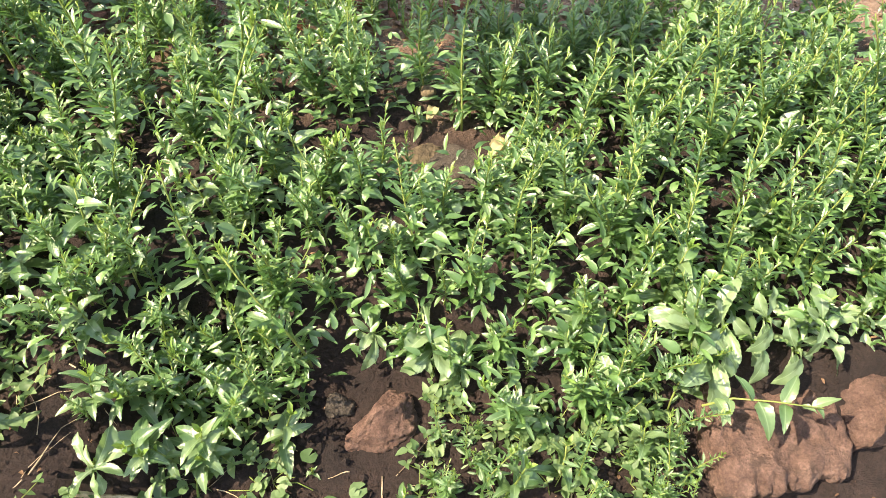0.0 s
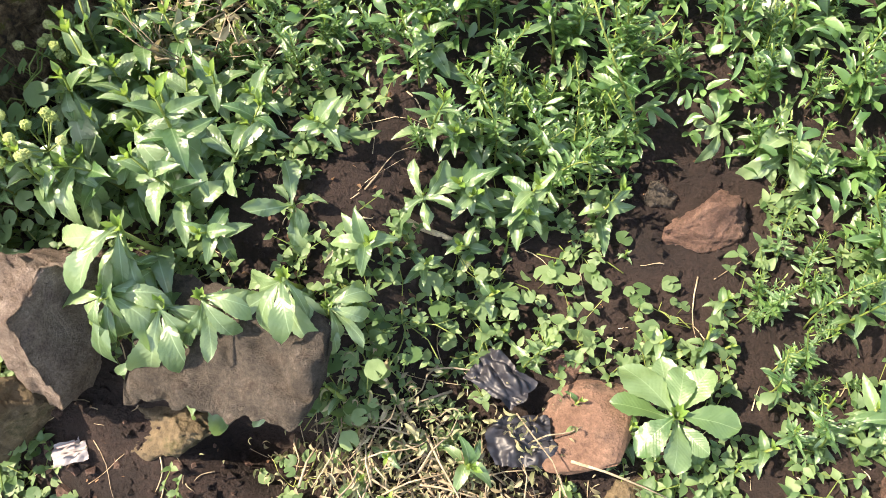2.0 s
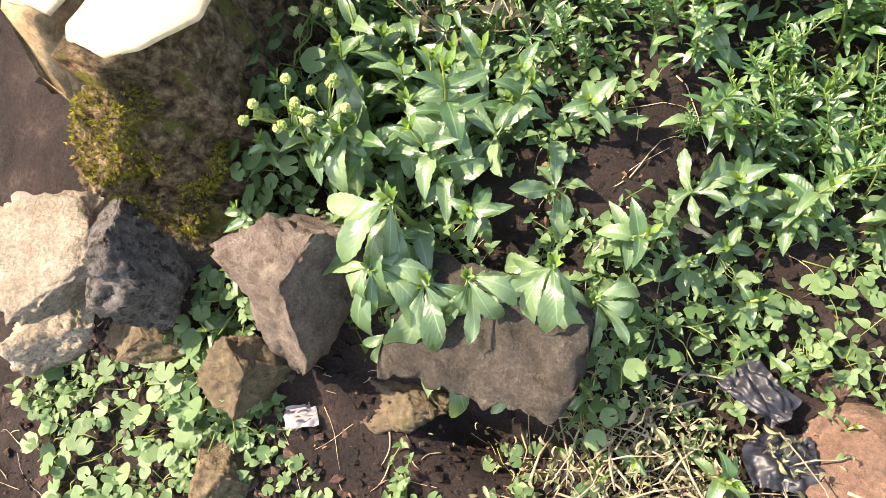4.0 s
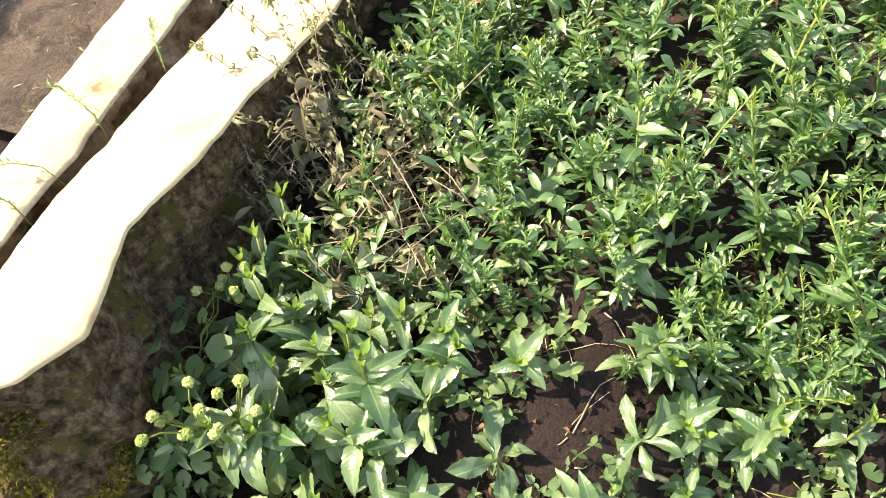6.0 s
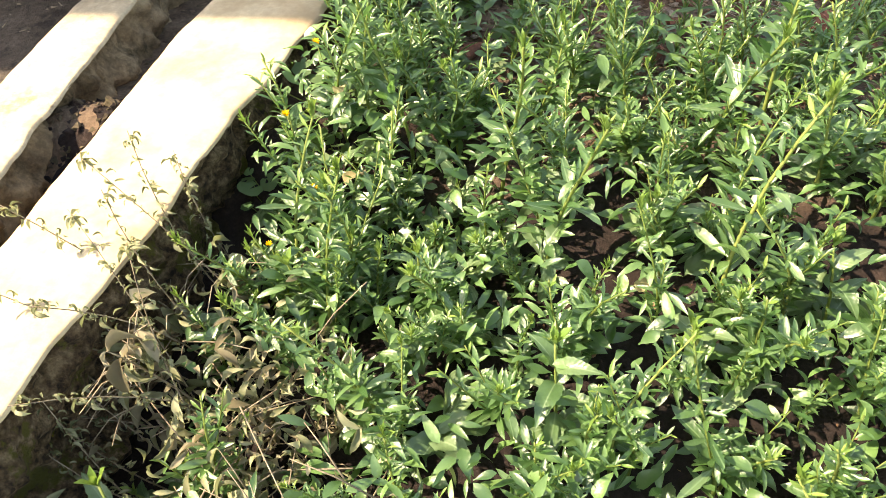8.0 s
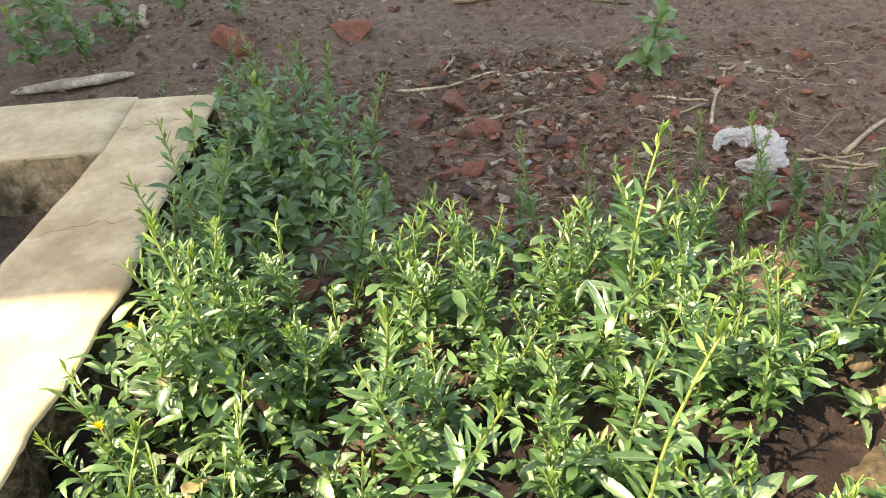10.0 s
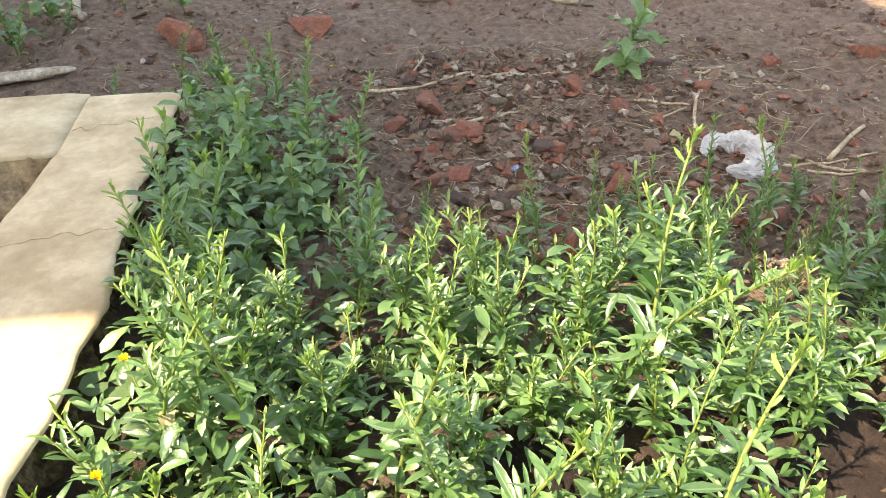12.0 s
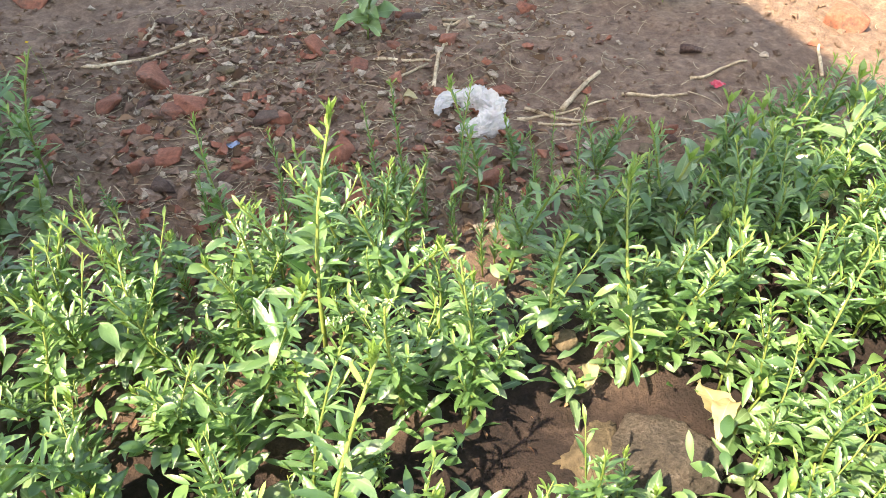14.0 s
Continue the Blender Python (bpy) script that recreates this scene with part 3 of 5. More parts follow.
for ob in HEARTS:
    tagged(ob, "dull green weed with wide oval leaves in shade", "weed", "shaded weeds by the kerb")
for ob in BIG_ROSETTES:
    tagged(ob, "large pale weed with long toothed spoon-shaped leaves", "weed", "large pale weeds")


def spike(height, seed):
    """A tall thin weed: one straight stem set all round with short upright leaves."""
    r = random.Random(seed)
    root = new("slender_weed")
    root.empty_display_size = 0.02
    at = stalk_line(height, 0.03, r)
    part("stem", tube(Geo(), [at(i / 6) for i in range(7)], 0.003, 0.0012), STEM, root)
    leaves = Geo()
    for i in range(64):
        u = 0.12 + 0.87 * i / 64
        l = (0.02 + 0.026 * (1 - u)) * r.uniform(0.75, 1.25)
        leaves.add(*blade(l, l * r.uniform(0.15, 0.21), "lance", r.uniform(-0.2, 0.4), 0.25, 5), turned(*at(u), i * 137.5 + r.uniform(-20, 20), r.uniform(30, 62), r.uniform(-25, 25)), 1 if u > 0.9 else 0)
    part("leaf", leaves, (LEAF, YOUNG), root)["kind"] = "stuff"
    return tagged(root, "tall slender weed with short narrow leaves", "weed", "slender weeds behind the bed")


SPIKES = [spike(h, 500 + i) for i, h in enumerate((0.36, 0.43, 0.3, 0.24))]
HANG = [Geo().add(*blade(0.15, w * 0.85, "spat", c, 0.1, 20, 6, 0.3, rng, sw)).mesh("leaf", BROAD) for w, c, sw in ((0.05, 1.5, 0.1), (0.056, 1.9, -0.12), (0.046, 1.1, 0.06), (0.052, 2.3, -0.05), (0.058, 1.7, 0.16))]
FLAT = [Geo().add(*blade(0.135, w * 1.08, "spat", c, 0.08, 20, 6, 0.22, rng, sw)).mesh("leaf", TOOTHED) for w, c, sw in ((0.062, 0.6, 0.05), (0.068, 0.9, -0.06), (0.056, 0.4, 0.04))]


def trailing(seed, count, fan, mats, up=(-28, 26), face=180):
    """A large weed on a short stem whose long leaves hang over the edge in front of it."""
    r = random.Random(seed)
    root = new("broadleaf_weed")
    root.empty_display_size = 0.02
    part("stem", tube(Geo(), [(0, 0.03, -0.16), (0, 0.01, -0.07), (0, 0, 0)], 0.006, 0.004, 6), STEM, root)
    core = Geo()
    for k in range(6):
        core.add(*blade(0.045, 0.013, "lance", 0.2, 0.25, 4), turned(0, 0, 0.004, k * 137.5, 58))
    part("crown", core, YOUNG, root)
    for k in range(count):
        part("leaf", r.choice(mats), None, root, m=turned(0, 0, -0.02 + 0.005 * k, face + fan * (2 * ((k * 0.618) % 1) - 1) + r.uniform(-12, 12), r.uniform(*up), r.uniform(-24, 24), r.uniform(0.65, 1.15)))
    return tagged(root, "large pale weed with long spoon-shaped leaves hanging down", "weed", "large pale weeds")


TRAILERS = [trailing(520 + i, n, fan, HANG) for i, (n, fan) in enumerate(((11, 95), (10, 75), (12, 120)))]


def disc_leaf(radius, r):
    """A kidney-shaped leaf, notched at its stalk and slightly cupped."""
    v, f = [(0, 0, 0)], []
    for k in range(13):
        a = radians(-168 + 28 * k + 90)
        q = radius * (1 + 0.06 * math.sin(5 * a))
        v += [(0.55 * q * math.cos(a), 0.55 * q * math.sin(a), 0.08 * radius), (q * math.cos(a), q * math.sin(a), radius * (0.05 + r.uniform(-0.08, 0.12)))]
    for k in range(12):
        a, b = 1 + 2 * k, 3 + 2 * k
        f += [(0, a, b), (a, a + 1, b + 1, b)]
    return v, f


DISCS = [Geo().add(*disc_leaf(q, rng)).mesh("leaf", ROUND) for q in (0.015, 0.018, 0.013)]


def pennywort(seed, count, radius, size=1.0):
    """A creeping patch: round leaves on thin stalks over thin runners."""
    r = random.Random(seed)
    root = new("pennywort_patch")
    root.empty_display_size = 0.02
    runner = Geo()
    for k in range(count):
        a, d, h = r.uniform(0, 6.28), radius * math.sqrt(r.random()), r.uniform(0.01, 0.045)
        x, y = d * math.cos(a), d * math.sin(a)
        tube(runner, [(x * 0.8, y * 0.8, -0.01), (x * 0.95, y * 0.9, h * 0.6), (x, y, h)], 0.0009, 0.0007, 3)
        part("leaf", r.choice(DISCS), None, root, m=turned(x, y, h, r.uniform(0, 360), r.uniform(-25, 25), r.uniform(-25, 25), size * r.uniform(0.6, 1.25)))
    for k in range(4):
        a = r.uniform(0, 6.28)
        tube(runner, [(radius * q * math.cos(a + 0.4 * q), radius * q * math.sin(a + 0.4 * q), 0.006 + 0.01 * math.sin(6 * q)) for q in (-1, -0.6, -0.2, 0.2, 0.6, 1)], 0.0013, 0.001, 4)
    part("runner", runner, STEM, root)["kind"] = "stuff"
    return tagged(root, "creeping patch of small round bright green leaves", "ground cover", "creeping round-leaved patches")


PENNIES = [pennywort(200 + i, c, q, sz) for i, (c, q, sz) in enumerate(((20, 0.09, 1.05), (16, 0.07, 0.95), (25, 0.11, 1.0)))]
USED = set()


def plant(ob, x, y, yaw, s=1.0, lean=0.0, to=0.0, sink=0.005):
    m = Matrix.Translation((x, y, soil_z(x, y) - sink)) @ Matrix.Rotation(radians(to), 4, "Z") @ Matrix.Rotation(radians(lean), 4, "X") @ Matrix.Rotation(radians(yaw - to), 4, "Z") @ Matrix.Scale(s, 4)
    if ob.name not in USED:
        USED.add(ob.name)
        ob.matrix_basis = m
        return ob
    return copy_thing(ob, m)


BARE = ((0.07, 1.45, 0.11), (-0.05, 1.47, 0.11), (-0.18, 1.44, 0.08), (-0.67, 1.39, 0.08), (-0.06, 0.8, 0.12), (-0.15, 0.82, 0.09), (-1.2, 0.95, 0.1), (-0.76, 0.63, 0.07), (-0.9, 0.6, 0.04), (-0.87, 1.04, 0.05), (-0.5, 1.38, 0.05), (-0.12, 1.89, 0.09), (0.0, 2.06, 0.11), (-0.02, 1.93, 0.07), (0.02, 1.78, 0.06), (-1.02, 1.97, 0.09), (-0.92, 2.18, 0.07))


def back_edge(x):
    return along(x, (-1.3, -0.95, -0.8, -0.3, 0.2, 0.8, 1.6), (2.85, 2.75, 2.0, 2.0, 1.96, 2.04, 1.9))


def front_edge(x):
    return along(x, (-1.35, -0.95, -0.65, -0.5, -0.3, -0.05, 0.3, 0.8, 1.6), (0.62, 0.84, 0.84, 0.8, 0.83, 0.94, 0.78, 0.98, 0.98))


def in_bed(x, y, gap=0.0):
    return front_edge(x) + gap < y < back_edge(x) and x > inner_right(y) + (0.07 if y < 1.15 else 0.022) and all(math.hypot(x - a, y - b) > c for a, b, c in BARE)


spots = []
y = 0.5
while y < 2.9:
    x = -1.3 + rng.uniform(0, 0.1)
    while x < 1.75:
        px, py = x + rng.uniform(-0.04, 0.04), y + rng.uniform(-0.04, 0.04)
        if in_bed(px, py):
            spots.append((px, py))
        x += 0.108
    y += 0.108
thicket = Geo()


def add_to_thicket(px, py, height, r):
    """One more weed of the thicket, too many to tell apart."""
    at = stalk_line(height, 0.07, r)
    base = Vector((px, py, soil_z(px, py) - 0.005))

    def there(u):
        return base + at(u)
    tube(thicket, [there(i / 5) for i in range(6)], 0.0034, 0.0016, 4, 2)
    shoots(thicket, there, r)
    for i in range(12):
        u, l = 0.08 + 0.5 * i / 12, r.uniform(0.035, 0.06)
        thicket.add(*blade(l, l * r.uniform(0.2, 0.3), "lance", r.uniform(0.2, 1.0), 0.2, 7, 2, 0.12, r, r.uniform(-0.15, 0.15)), turned(*there(u), i * 137.5, r.uniform(5, 50), r.uniform(-25, 25)))


order = sorted(spots, key=lambda p: math.hypot((p[0] + 0.5) * 0.8, p[1] - 1.1))
for k, (px, py) in enumerate(order):
    if px < -0.85 and py > 2.0 and rng.random() < (0.95 if py < 2.45 else 0.75):
        plant(rng.choice(HEARTS), px, py, rng.uniform(0, 360), rng.uniform(0.85, 1.15), rng.uniform(0, 10), rng.uniform(0, 360))
        continue
    edge = py - front_edge(px) < 0.16
    size = rng.uniform(0.85, 1.22) * (0.65 if rng.random() < 0.15 else 1) * (0.75 if edge else 1) * (0.72 if px > 0.15 and py > 1.65 else 1)
    if k < 120:
        plant(rng.choice(WEEDS), px, py, rng.uniform(0, 360), size, rng.uniform(0, 13), rng.uniform(0, 360))
    else:
        add_to_thicket(px, py, 0.31 * size, rng)
for px, py in spots[::2]:
    px, py = px + rng.uniform(-0.05, 0.05), py + rng.uniform(-0.05, 0.05)
    if in_bed(px, py, 0.03) and not (px < -0.85 and py > 2.0):
        add_to_thicket(px, py, rng.uniform(0.16, 0.34) * (0.75 if py - front_edge(px) < 0.16 else 1), rng)
tagged(part("weed_thicket", thicket, (LEAF, YOUNG, STEM)), "dense thicket of narrow-leaved green weeds", "weeds", kind="stuff")
for px, py in spots[::4]:
    if py < 1.5 or rng.random() < 0.3:
        plant(rng.choice(ROSETTES), px + 0.05, py + 0.04, rng.uniform(0, 360), rng.uniform(0.8, 1.1))
for px, py in spots[2::6]:
    if py < 1.3 or rng.random() < 0.3:
        plant(rng.choice(BROADS), px - 0.05, py + 0.04, rng.uniform(0, 360), rng.uniform(0.8, 1.1))

for k in range(20):
    px, py = -1.3 + 0.55 * ((k * 0.618) % 1), 1.14 + 0.5 * k / 20
    if px > inner_right(py) + 0.05:
        plant(ROSETTES[k % 4], px, py, k * 70, 0.75, 8, k * 50, -0.06)

# low leaves that fill the bed between the stems
under, count = Geo(), 0
while count < 6400:
    px, py = rng.uniform(-1.32, 1.8), rng.uniform(0.5, 2.85)
    if not in_bed(px, py, -0.03):
        continue
    count += 1
    l = rng.uniform(0.028, 0.058)
    kind = rng.random()
    v, f = blade(l, l * (0.24 if kind < 0.45 else rng.uniform(0.3, 0.48)), "lance" if kind < 0.45 else "spat" if kind < 0.75 else "ovate", rng.uniform(0.2, 1.2), 0.2, 7, 2, 0.2, rng, rng.uniform(-0.15, 0.15))
    under.add(v, f, turned(px, py, soil_z(px, py) + 0.01 + 0.17 * rng.random() ** 1.3, rng.uniform(0, 360), rng.uniform(-15, 55), rng.uniform(-30, 30)))
tagged(part("undergrowth", under, LEAF), "dense low green leaves filling the bed", "undergrowth", kind="stuff")

# the slope in front: large-leaved weeds, each at its place
SLOPE_A = ((-0.95, 0.63, 1.1, 1), (-0.84, 0.7, 1.0, 1), (-0.7, 0.48, 1.0, 1), (-1.0, 0.62, 1.0, 1), (-1.18, 0.6, 1.0, 1), (-0.36, 0.42, 0.6, 1),
           (-0.55, 0.72, 1.0, 1), (0.1, 0.94, 1.1, 0), (0.04, 0.97, 1.0, 0), (0.45, 0.88, 1.0, 0), (0.3, 0.53, 0.9, 1), (0.42, 0.6, 1.0, 1))
SLOPE_B = ((-0.99, 0.72, 1.0, 1), (-1.08, 0.7, 1.1, 1), (-1.12, 0.56, 1.0, 0), (-0.5, 0.7, 0.9, 1), (-1.25, 0.5, 0.9, 0), 
           (-0.6, 0.8, 1.1, 1), (-0.1, 0.99, 1.0, 0), (0.22, 0.92, 1.0, 0), (-0.68, 0.9, 1.0, 1), (-0.96, 0.84, 1.0, 0))
for k, (px, py, size, kind) in enumerate(SLOPE_A + SLOPE_B):
    plant(rng.choice(BROADS if kind else ROSETTES), px, py, k * 67, size, 20, k * 40 - 60 if py < 0.65 else 0)
# large pale weeds that hang over the stones, and one on the slope
for k, (px, py, size, lean, to, lift) in enumerate(((-1.2, 0.42, 1.0, 8, -20, 0.16), (-1.06, 0.31, 1.05, 10, -10, 0.17), (-0.97, 0.24, 1.0, 22, 0, 0.17), (-0.86, 0.24, 0.9, 20, 6, 0.16), (-0.78, 0.34, 0.85, 14, 20, 0.13), (-0.92, 0.19, 0.75, 26, -6, 0.13), (-1.0, 0.22, 0.8, 26, -20, 0.15), (-0.8, 0.22, 0.6, 22, 16, 0.14), (-1.06, 0.22, 0.9, 20, 10, 0.2), (-1.02, 0.17, 0.7, 30, 25, 0.18), (-0.9, 0.26, 0.7, 10, 40, 0.2), (-1.3, 0.55, 1.0, 0, -30, 0.14), (-1.13, 0.5, 0.95, 5, 0, 0.13), (-0.7, 0.33, 0.6, 10, 20, 0.1))):
    plant(TRAILERS[k % 3], px, py, k * 12 - 40, size, lean, to, -lift)
ROSE = tagged(trailing(540, 9, 180, FLAT, (-6, 22)), "large green weed with wide toothed leaves beside a brick", "weed", "large pale weeds")
plant(ROSE, -0.06, 0.385, 20, 0.96, 6, 0, -0.1)
for ob in BIG_ROSETTES:
    plant(ob, *{0: (-0.84, 0.5), 1: (-0.62, 0.62), 2: (-0.98, 0.56)}[BIG_ROSETTES.index(ob)], 40, 0.75, 14, 0, -0.03)
for k, (px, py, size, lift) in enumerate(((-1.12, 0.45, 1.2, 0.04), (-1.02, 0.46, 1.1, 0.02), (-1.22, 0.4, 1.1, 0.06), (-0.96, 0.42, 0.9, 0.02), (-1.08, 0.52, 1.2, 0.03), (-1.15, 0.58, 1.3, 0.02))):
    plant(BROADS[(1, 3, 0)[k % 3]], px, py, k * 130, size, 22, k * 25 - 40, -lift)
for px, py, lift in ((-1.38, 0.36, 0.06), (-1.42, 0.12, 0.0), (-1.4, 0.42, 0.1), (-1.39, 0.52, 0.14)):
    plant(PENNIES[1], px, py, px * 900, 1.25, 30, -20, -lift)
for px, py, lift in ((-1.35, 0.36, 0.1), (-1.36, 0.46, 0.12), (-1.4, 0.2, 0.0), (-1.43, 0.1, 0.0), (-1.37, 0.26, 0.04)):
    plant(BROADS[0], px, py, px * 700, 0.8, 20, -30, -lift)
for px, py in ((-1.42, 0.17), (-1.44, 0.04), (-1.4, -0.02), (-1.48, 0.0)):
    plant(PENNIES[0], px, py, px * 900, 1.15, 16, -20, -0.02)
for k, (px, py) in enumerate(((-0.52, 0.8), (-0.44, 0.84), (-0.37, 0.86), (-0.3, 0.89), (-0.25, 0.93), (-0.56, 0.88), (-0.41, 0.78), (-0.33, 0.82))):
    plant(WEEDS[(0, 1, 3, 4, 6)[k % 5]], px, py, k * 90, 1.05, 8, k * 70)
for k, (px, py) in enumerate(((-0.98, 0.72), (-0.95, 0.79), (-0.91, 0.86), (-1.0, 0.86), (-0.89, 0.78))):
    plant(WEEDS[k], px, py, k * 90, 0.9, 6, k * 70)
for k in range(9):
    px, py = -1.28 + 0.2 * ((k * 0.618) % 1), 1.06 + 0.26 * k / 9
    plant(WEEDS[(0, 1, 4, 6)[k % 4]], px, py, k * 90, 1.0, 4, k * 70)
for px, py, size, k in ((-1.31, 0.66, 1.2, 3), (-1.27, 0.8, 1.0, 1), (-1.33, 0.84, 0.9, 0), (-1.22, 0.7, 1.2, 1), (-1.33, 0.5, 1.0, 1), (-1.17, 0.74, 1.0, 3), (-1.36, 0.6, 1.1, 3), (-1.1, 0.78, 1.0, 1), (-1.26, 0.6, 1.2, 3), (-1.05, 0.56, 0.9, 2), (-1.33, 0.4, 0.8, 1), (-1.36, 0.72, 1.0, 1), (-1.3, 0.44, 1.0, 0), (-1.38, 0.5, 0.8, 0)):
    plant(BROADS[k] if k != 1 else WEEDS[5], px, py, px * 500, size, 12, px * 900)
for k, (px, py, size) in enumerate(((-1.31, 0.56, 1.5), (-1.27, 0.63, 1.6), (-1.21, 0.67, 1.5), (-1.34, 0.66, 1.6), (-1.19, 0.58, 1.3), (-1.24, 0.52, 1.3), (-1.3, 0.74, 1.6), (-1.12, 0.64, 1.4))):
    plant(BROADS[(3, 1)[k % 2]], px, py, k * 77, size * 0.75, 8, k * 100)
for k, (px, py) in enumerate(((0.66, 0.95), (0.76, 0.98), (0.92, 1.0), (1.04, 1.03), (1.14, 1.06), (0.86, 0.97), (1.25, 1.05))):
    plant(ROSETTES[k % 4], px, py, k * 83, 1.15, 30, 0)
for k, (px, py) in enumerate(((-0.52, 0.62), (-0.45, 0.72), (-0.6, 0.52), (0.2, 0.66), (0.32, 0.7), (0.5, 0.74))):
    plant(BROADS[k % 4], px, py, k * 71, 0.9, 20, k * 30)
for k, (px, py, size) in enumerate(((-0.02, 1.56, 0.9), (0.18, 1.58, 1.0), (0.06, 1.6, 0.8), (0.24, 1.5, 0.9), (-0.08, 1.62, 0.8), (0.02, 1.34, 0.9), (0.2, 1.34, 1.0), (0.1, 1.7, 0.7), (-0.02, 1.72, 0.6))):
    plant(BROADS[k % 4], px, py, k * 83, size * 0.8, 12, k * 50)
LYING = tagged(new("weed_sprig"), "pale green sprig with oval leaves lying over the reddish stone", "weed")
part("stem", tube(Geo(), [(0, 0, 0), (0.06, 0.006, 0.03), (0.14, 0.0, 0.04), (0.24, -0.01, 0.045)], 0.0026, 0.0014), STEM, LYING)
for px, yaw, up, size in ((0.02, 200, 0, 0.8), (0.05, 160, -10, 0.75), (0.1, 40, 22, 0.8), (0.11, 196, -5, 1.05), (0.16, -30, 26, 0.95), (0.165, 168, 4, 0.85), (0.22, -75, 18, 0.75), (0.2, -120, 12, 0.4), (0.23, 210, 10, 0.35)):
    part("leaf", OVATE[int(px * 100) % 4], None, LYING, m=turned(px, 0.0, 0.035, yaw, up, 6, size))
LYING.matrix_basis = pose(0.63, 0.82, 0.16, 0, 0, -4)
for k, (px, py, size) in enumerate(((0.56, 0.66, 0.6), (0.6, 0.72, 0.55), (0.54, 0.78, 0.6), (0.58, 0.86, 0.65), (0.5, 0.72, 0.55), (0.62, 0.62, 0.5), (0.48, 0.62, 0.55), (0.53, 0.9, 0.7), (0.44, 0.82, 0.65), (0.62, 0.92, 0.6))):
    plant(WEEDS[(0, 2, 4, 6)[k % 4]], px, py, k * 75, size, 12, k * 50)
for k, (px, py) in enumerate(((0.68, 0.98), (0.78, 1.0), (0.9, 1.0), (1.0, 1.02), (0.62, 0.96))):
    plant(ROSETTES[k % 4], px, py, k * 60, 1.0, 36, 0, -0.06)
for k, (px, py, size) in enumerate(((-0.44, 0.72, 1.0), (-0.56, 0.68, 0.9), (-0.29, 0.76, 1.0), (-0.66, 0.74, 0.9))):
    plant(BROADS[(3, 1, 0)[k % 3]], px, py, k * 97, size, 14, k * 30)
for k, (px, py) in enumerate(((-0.7, 0.84), (-0.6, 0.78), (-0.5, 0.8), (-0.78, 0.86), (-0.66, 0.72))):
    plant(WEEDS[k], px, py, k * 90, 0.8, 8, k * 70)

# small leaves that creep over the slope and the foot of the bank
creep, count = Geo(), 0
CLEAR = ((-0.74, 0.63, 0.08), (-0.08, 0.78, 0.14), (-0.36, 0.33, 0.1), (-0.2, 0.36, 0.1), (-0.84, 0.12, 0.17), (-1.22, 0.14, 0.14), (-0.05, 0.66, 0.07), (0.8, 0.74, 0.2), (-1.6, 0.1, 0.16))
while count < 1350:
    px, py = rng.uniform(-1.9, 0.75), rng.uniform(-0.45, 0.95)
    if py > front_edge(px) + 0.05 or any(math.hypot(px - a, py - b) < c for a, b, c in CLEAR) or noise.noise((px * 4, py * 4, 8.0)) < (0.12 if py < 0.15 else -0.02 if px < 0.0 else -0.25):
        continue
    count += 1
    yaw, n, step, big = rng.uniform(0, 6.28), rng.randint(2, 4), rng.uniform(0.014, 0.024), rng.uniform(0.6, 1.25)
    pts = []
    for k in range(n + 1):
        x, y = px + math.cos(yaw) * step * k, py + math.sin(yaw) * step * k
        pts.append((x, y, soil_z(x, y) + 0.004 + 0.011 * k * rng.uniform(0.5, 1.3)))
        yaw += rng.uniform(-0.5, 0.5)
    tube(creep, pts, 0.0013, 0.0009, 4, 1)
    for k, p in enumerate(pts[1:]):
        for half in (0, 180) if k < n - 1 else (0, 120, 240):
            l = rng.uniform(0.014, 0.032) * big
            creep.add(*blade(l, l * rng.uniform(0.45, 0.75), "ovate", rng.uniform(0.2, 0.9), 0.15, 5, 2), turned(*p, math.degrees(yaw) + 90 * k + half, rng.uniform(-10, 38), rng.uniform(-25, 25)))
tagged(part("creeping_weeds", creep, (ROUND, STEM)), "small bright leaves creeping over the soil on yellow stems", "ground cover", kind="stuff")
for i in range(70):
    px, py = rng.uniform(0.05, 0.75), rng.uniform(0.42, 0.95)
    if py < front_edge(px) + 0.06 and math.hypot(px - 0.79, py - 0.74) > 0.2:
        plant(rng.choice(WEEDS[5:]), px, py, rng.uniform(0, 360), rng.uniform(0.4, 0.6), rng.uniform(0, 20), rng.uniform(0, 360))
for i in range(40):
    px, py = rng.uniform(-0.75, 0.3), rng.uniform(0.2, 0.8)
    plant(rng.choice(SEEDLINGS), px, py, rng.uniform(0, 360), rng.uniform(0.7, 1.5), rng.uniform(0, 20), rng.uniform(0, 360))
for i in range(12):
    px, py = rng.uniform(-1.5, -0.6), rng.uniform(-0.3, 0.02)
    plant(rng.choice(SEEDLINGS), px, py, rng.uniform(0, 360), rng.uniform(0.6, 1.2), rng.uniform(0, 20), rng.uniform(0, 360))
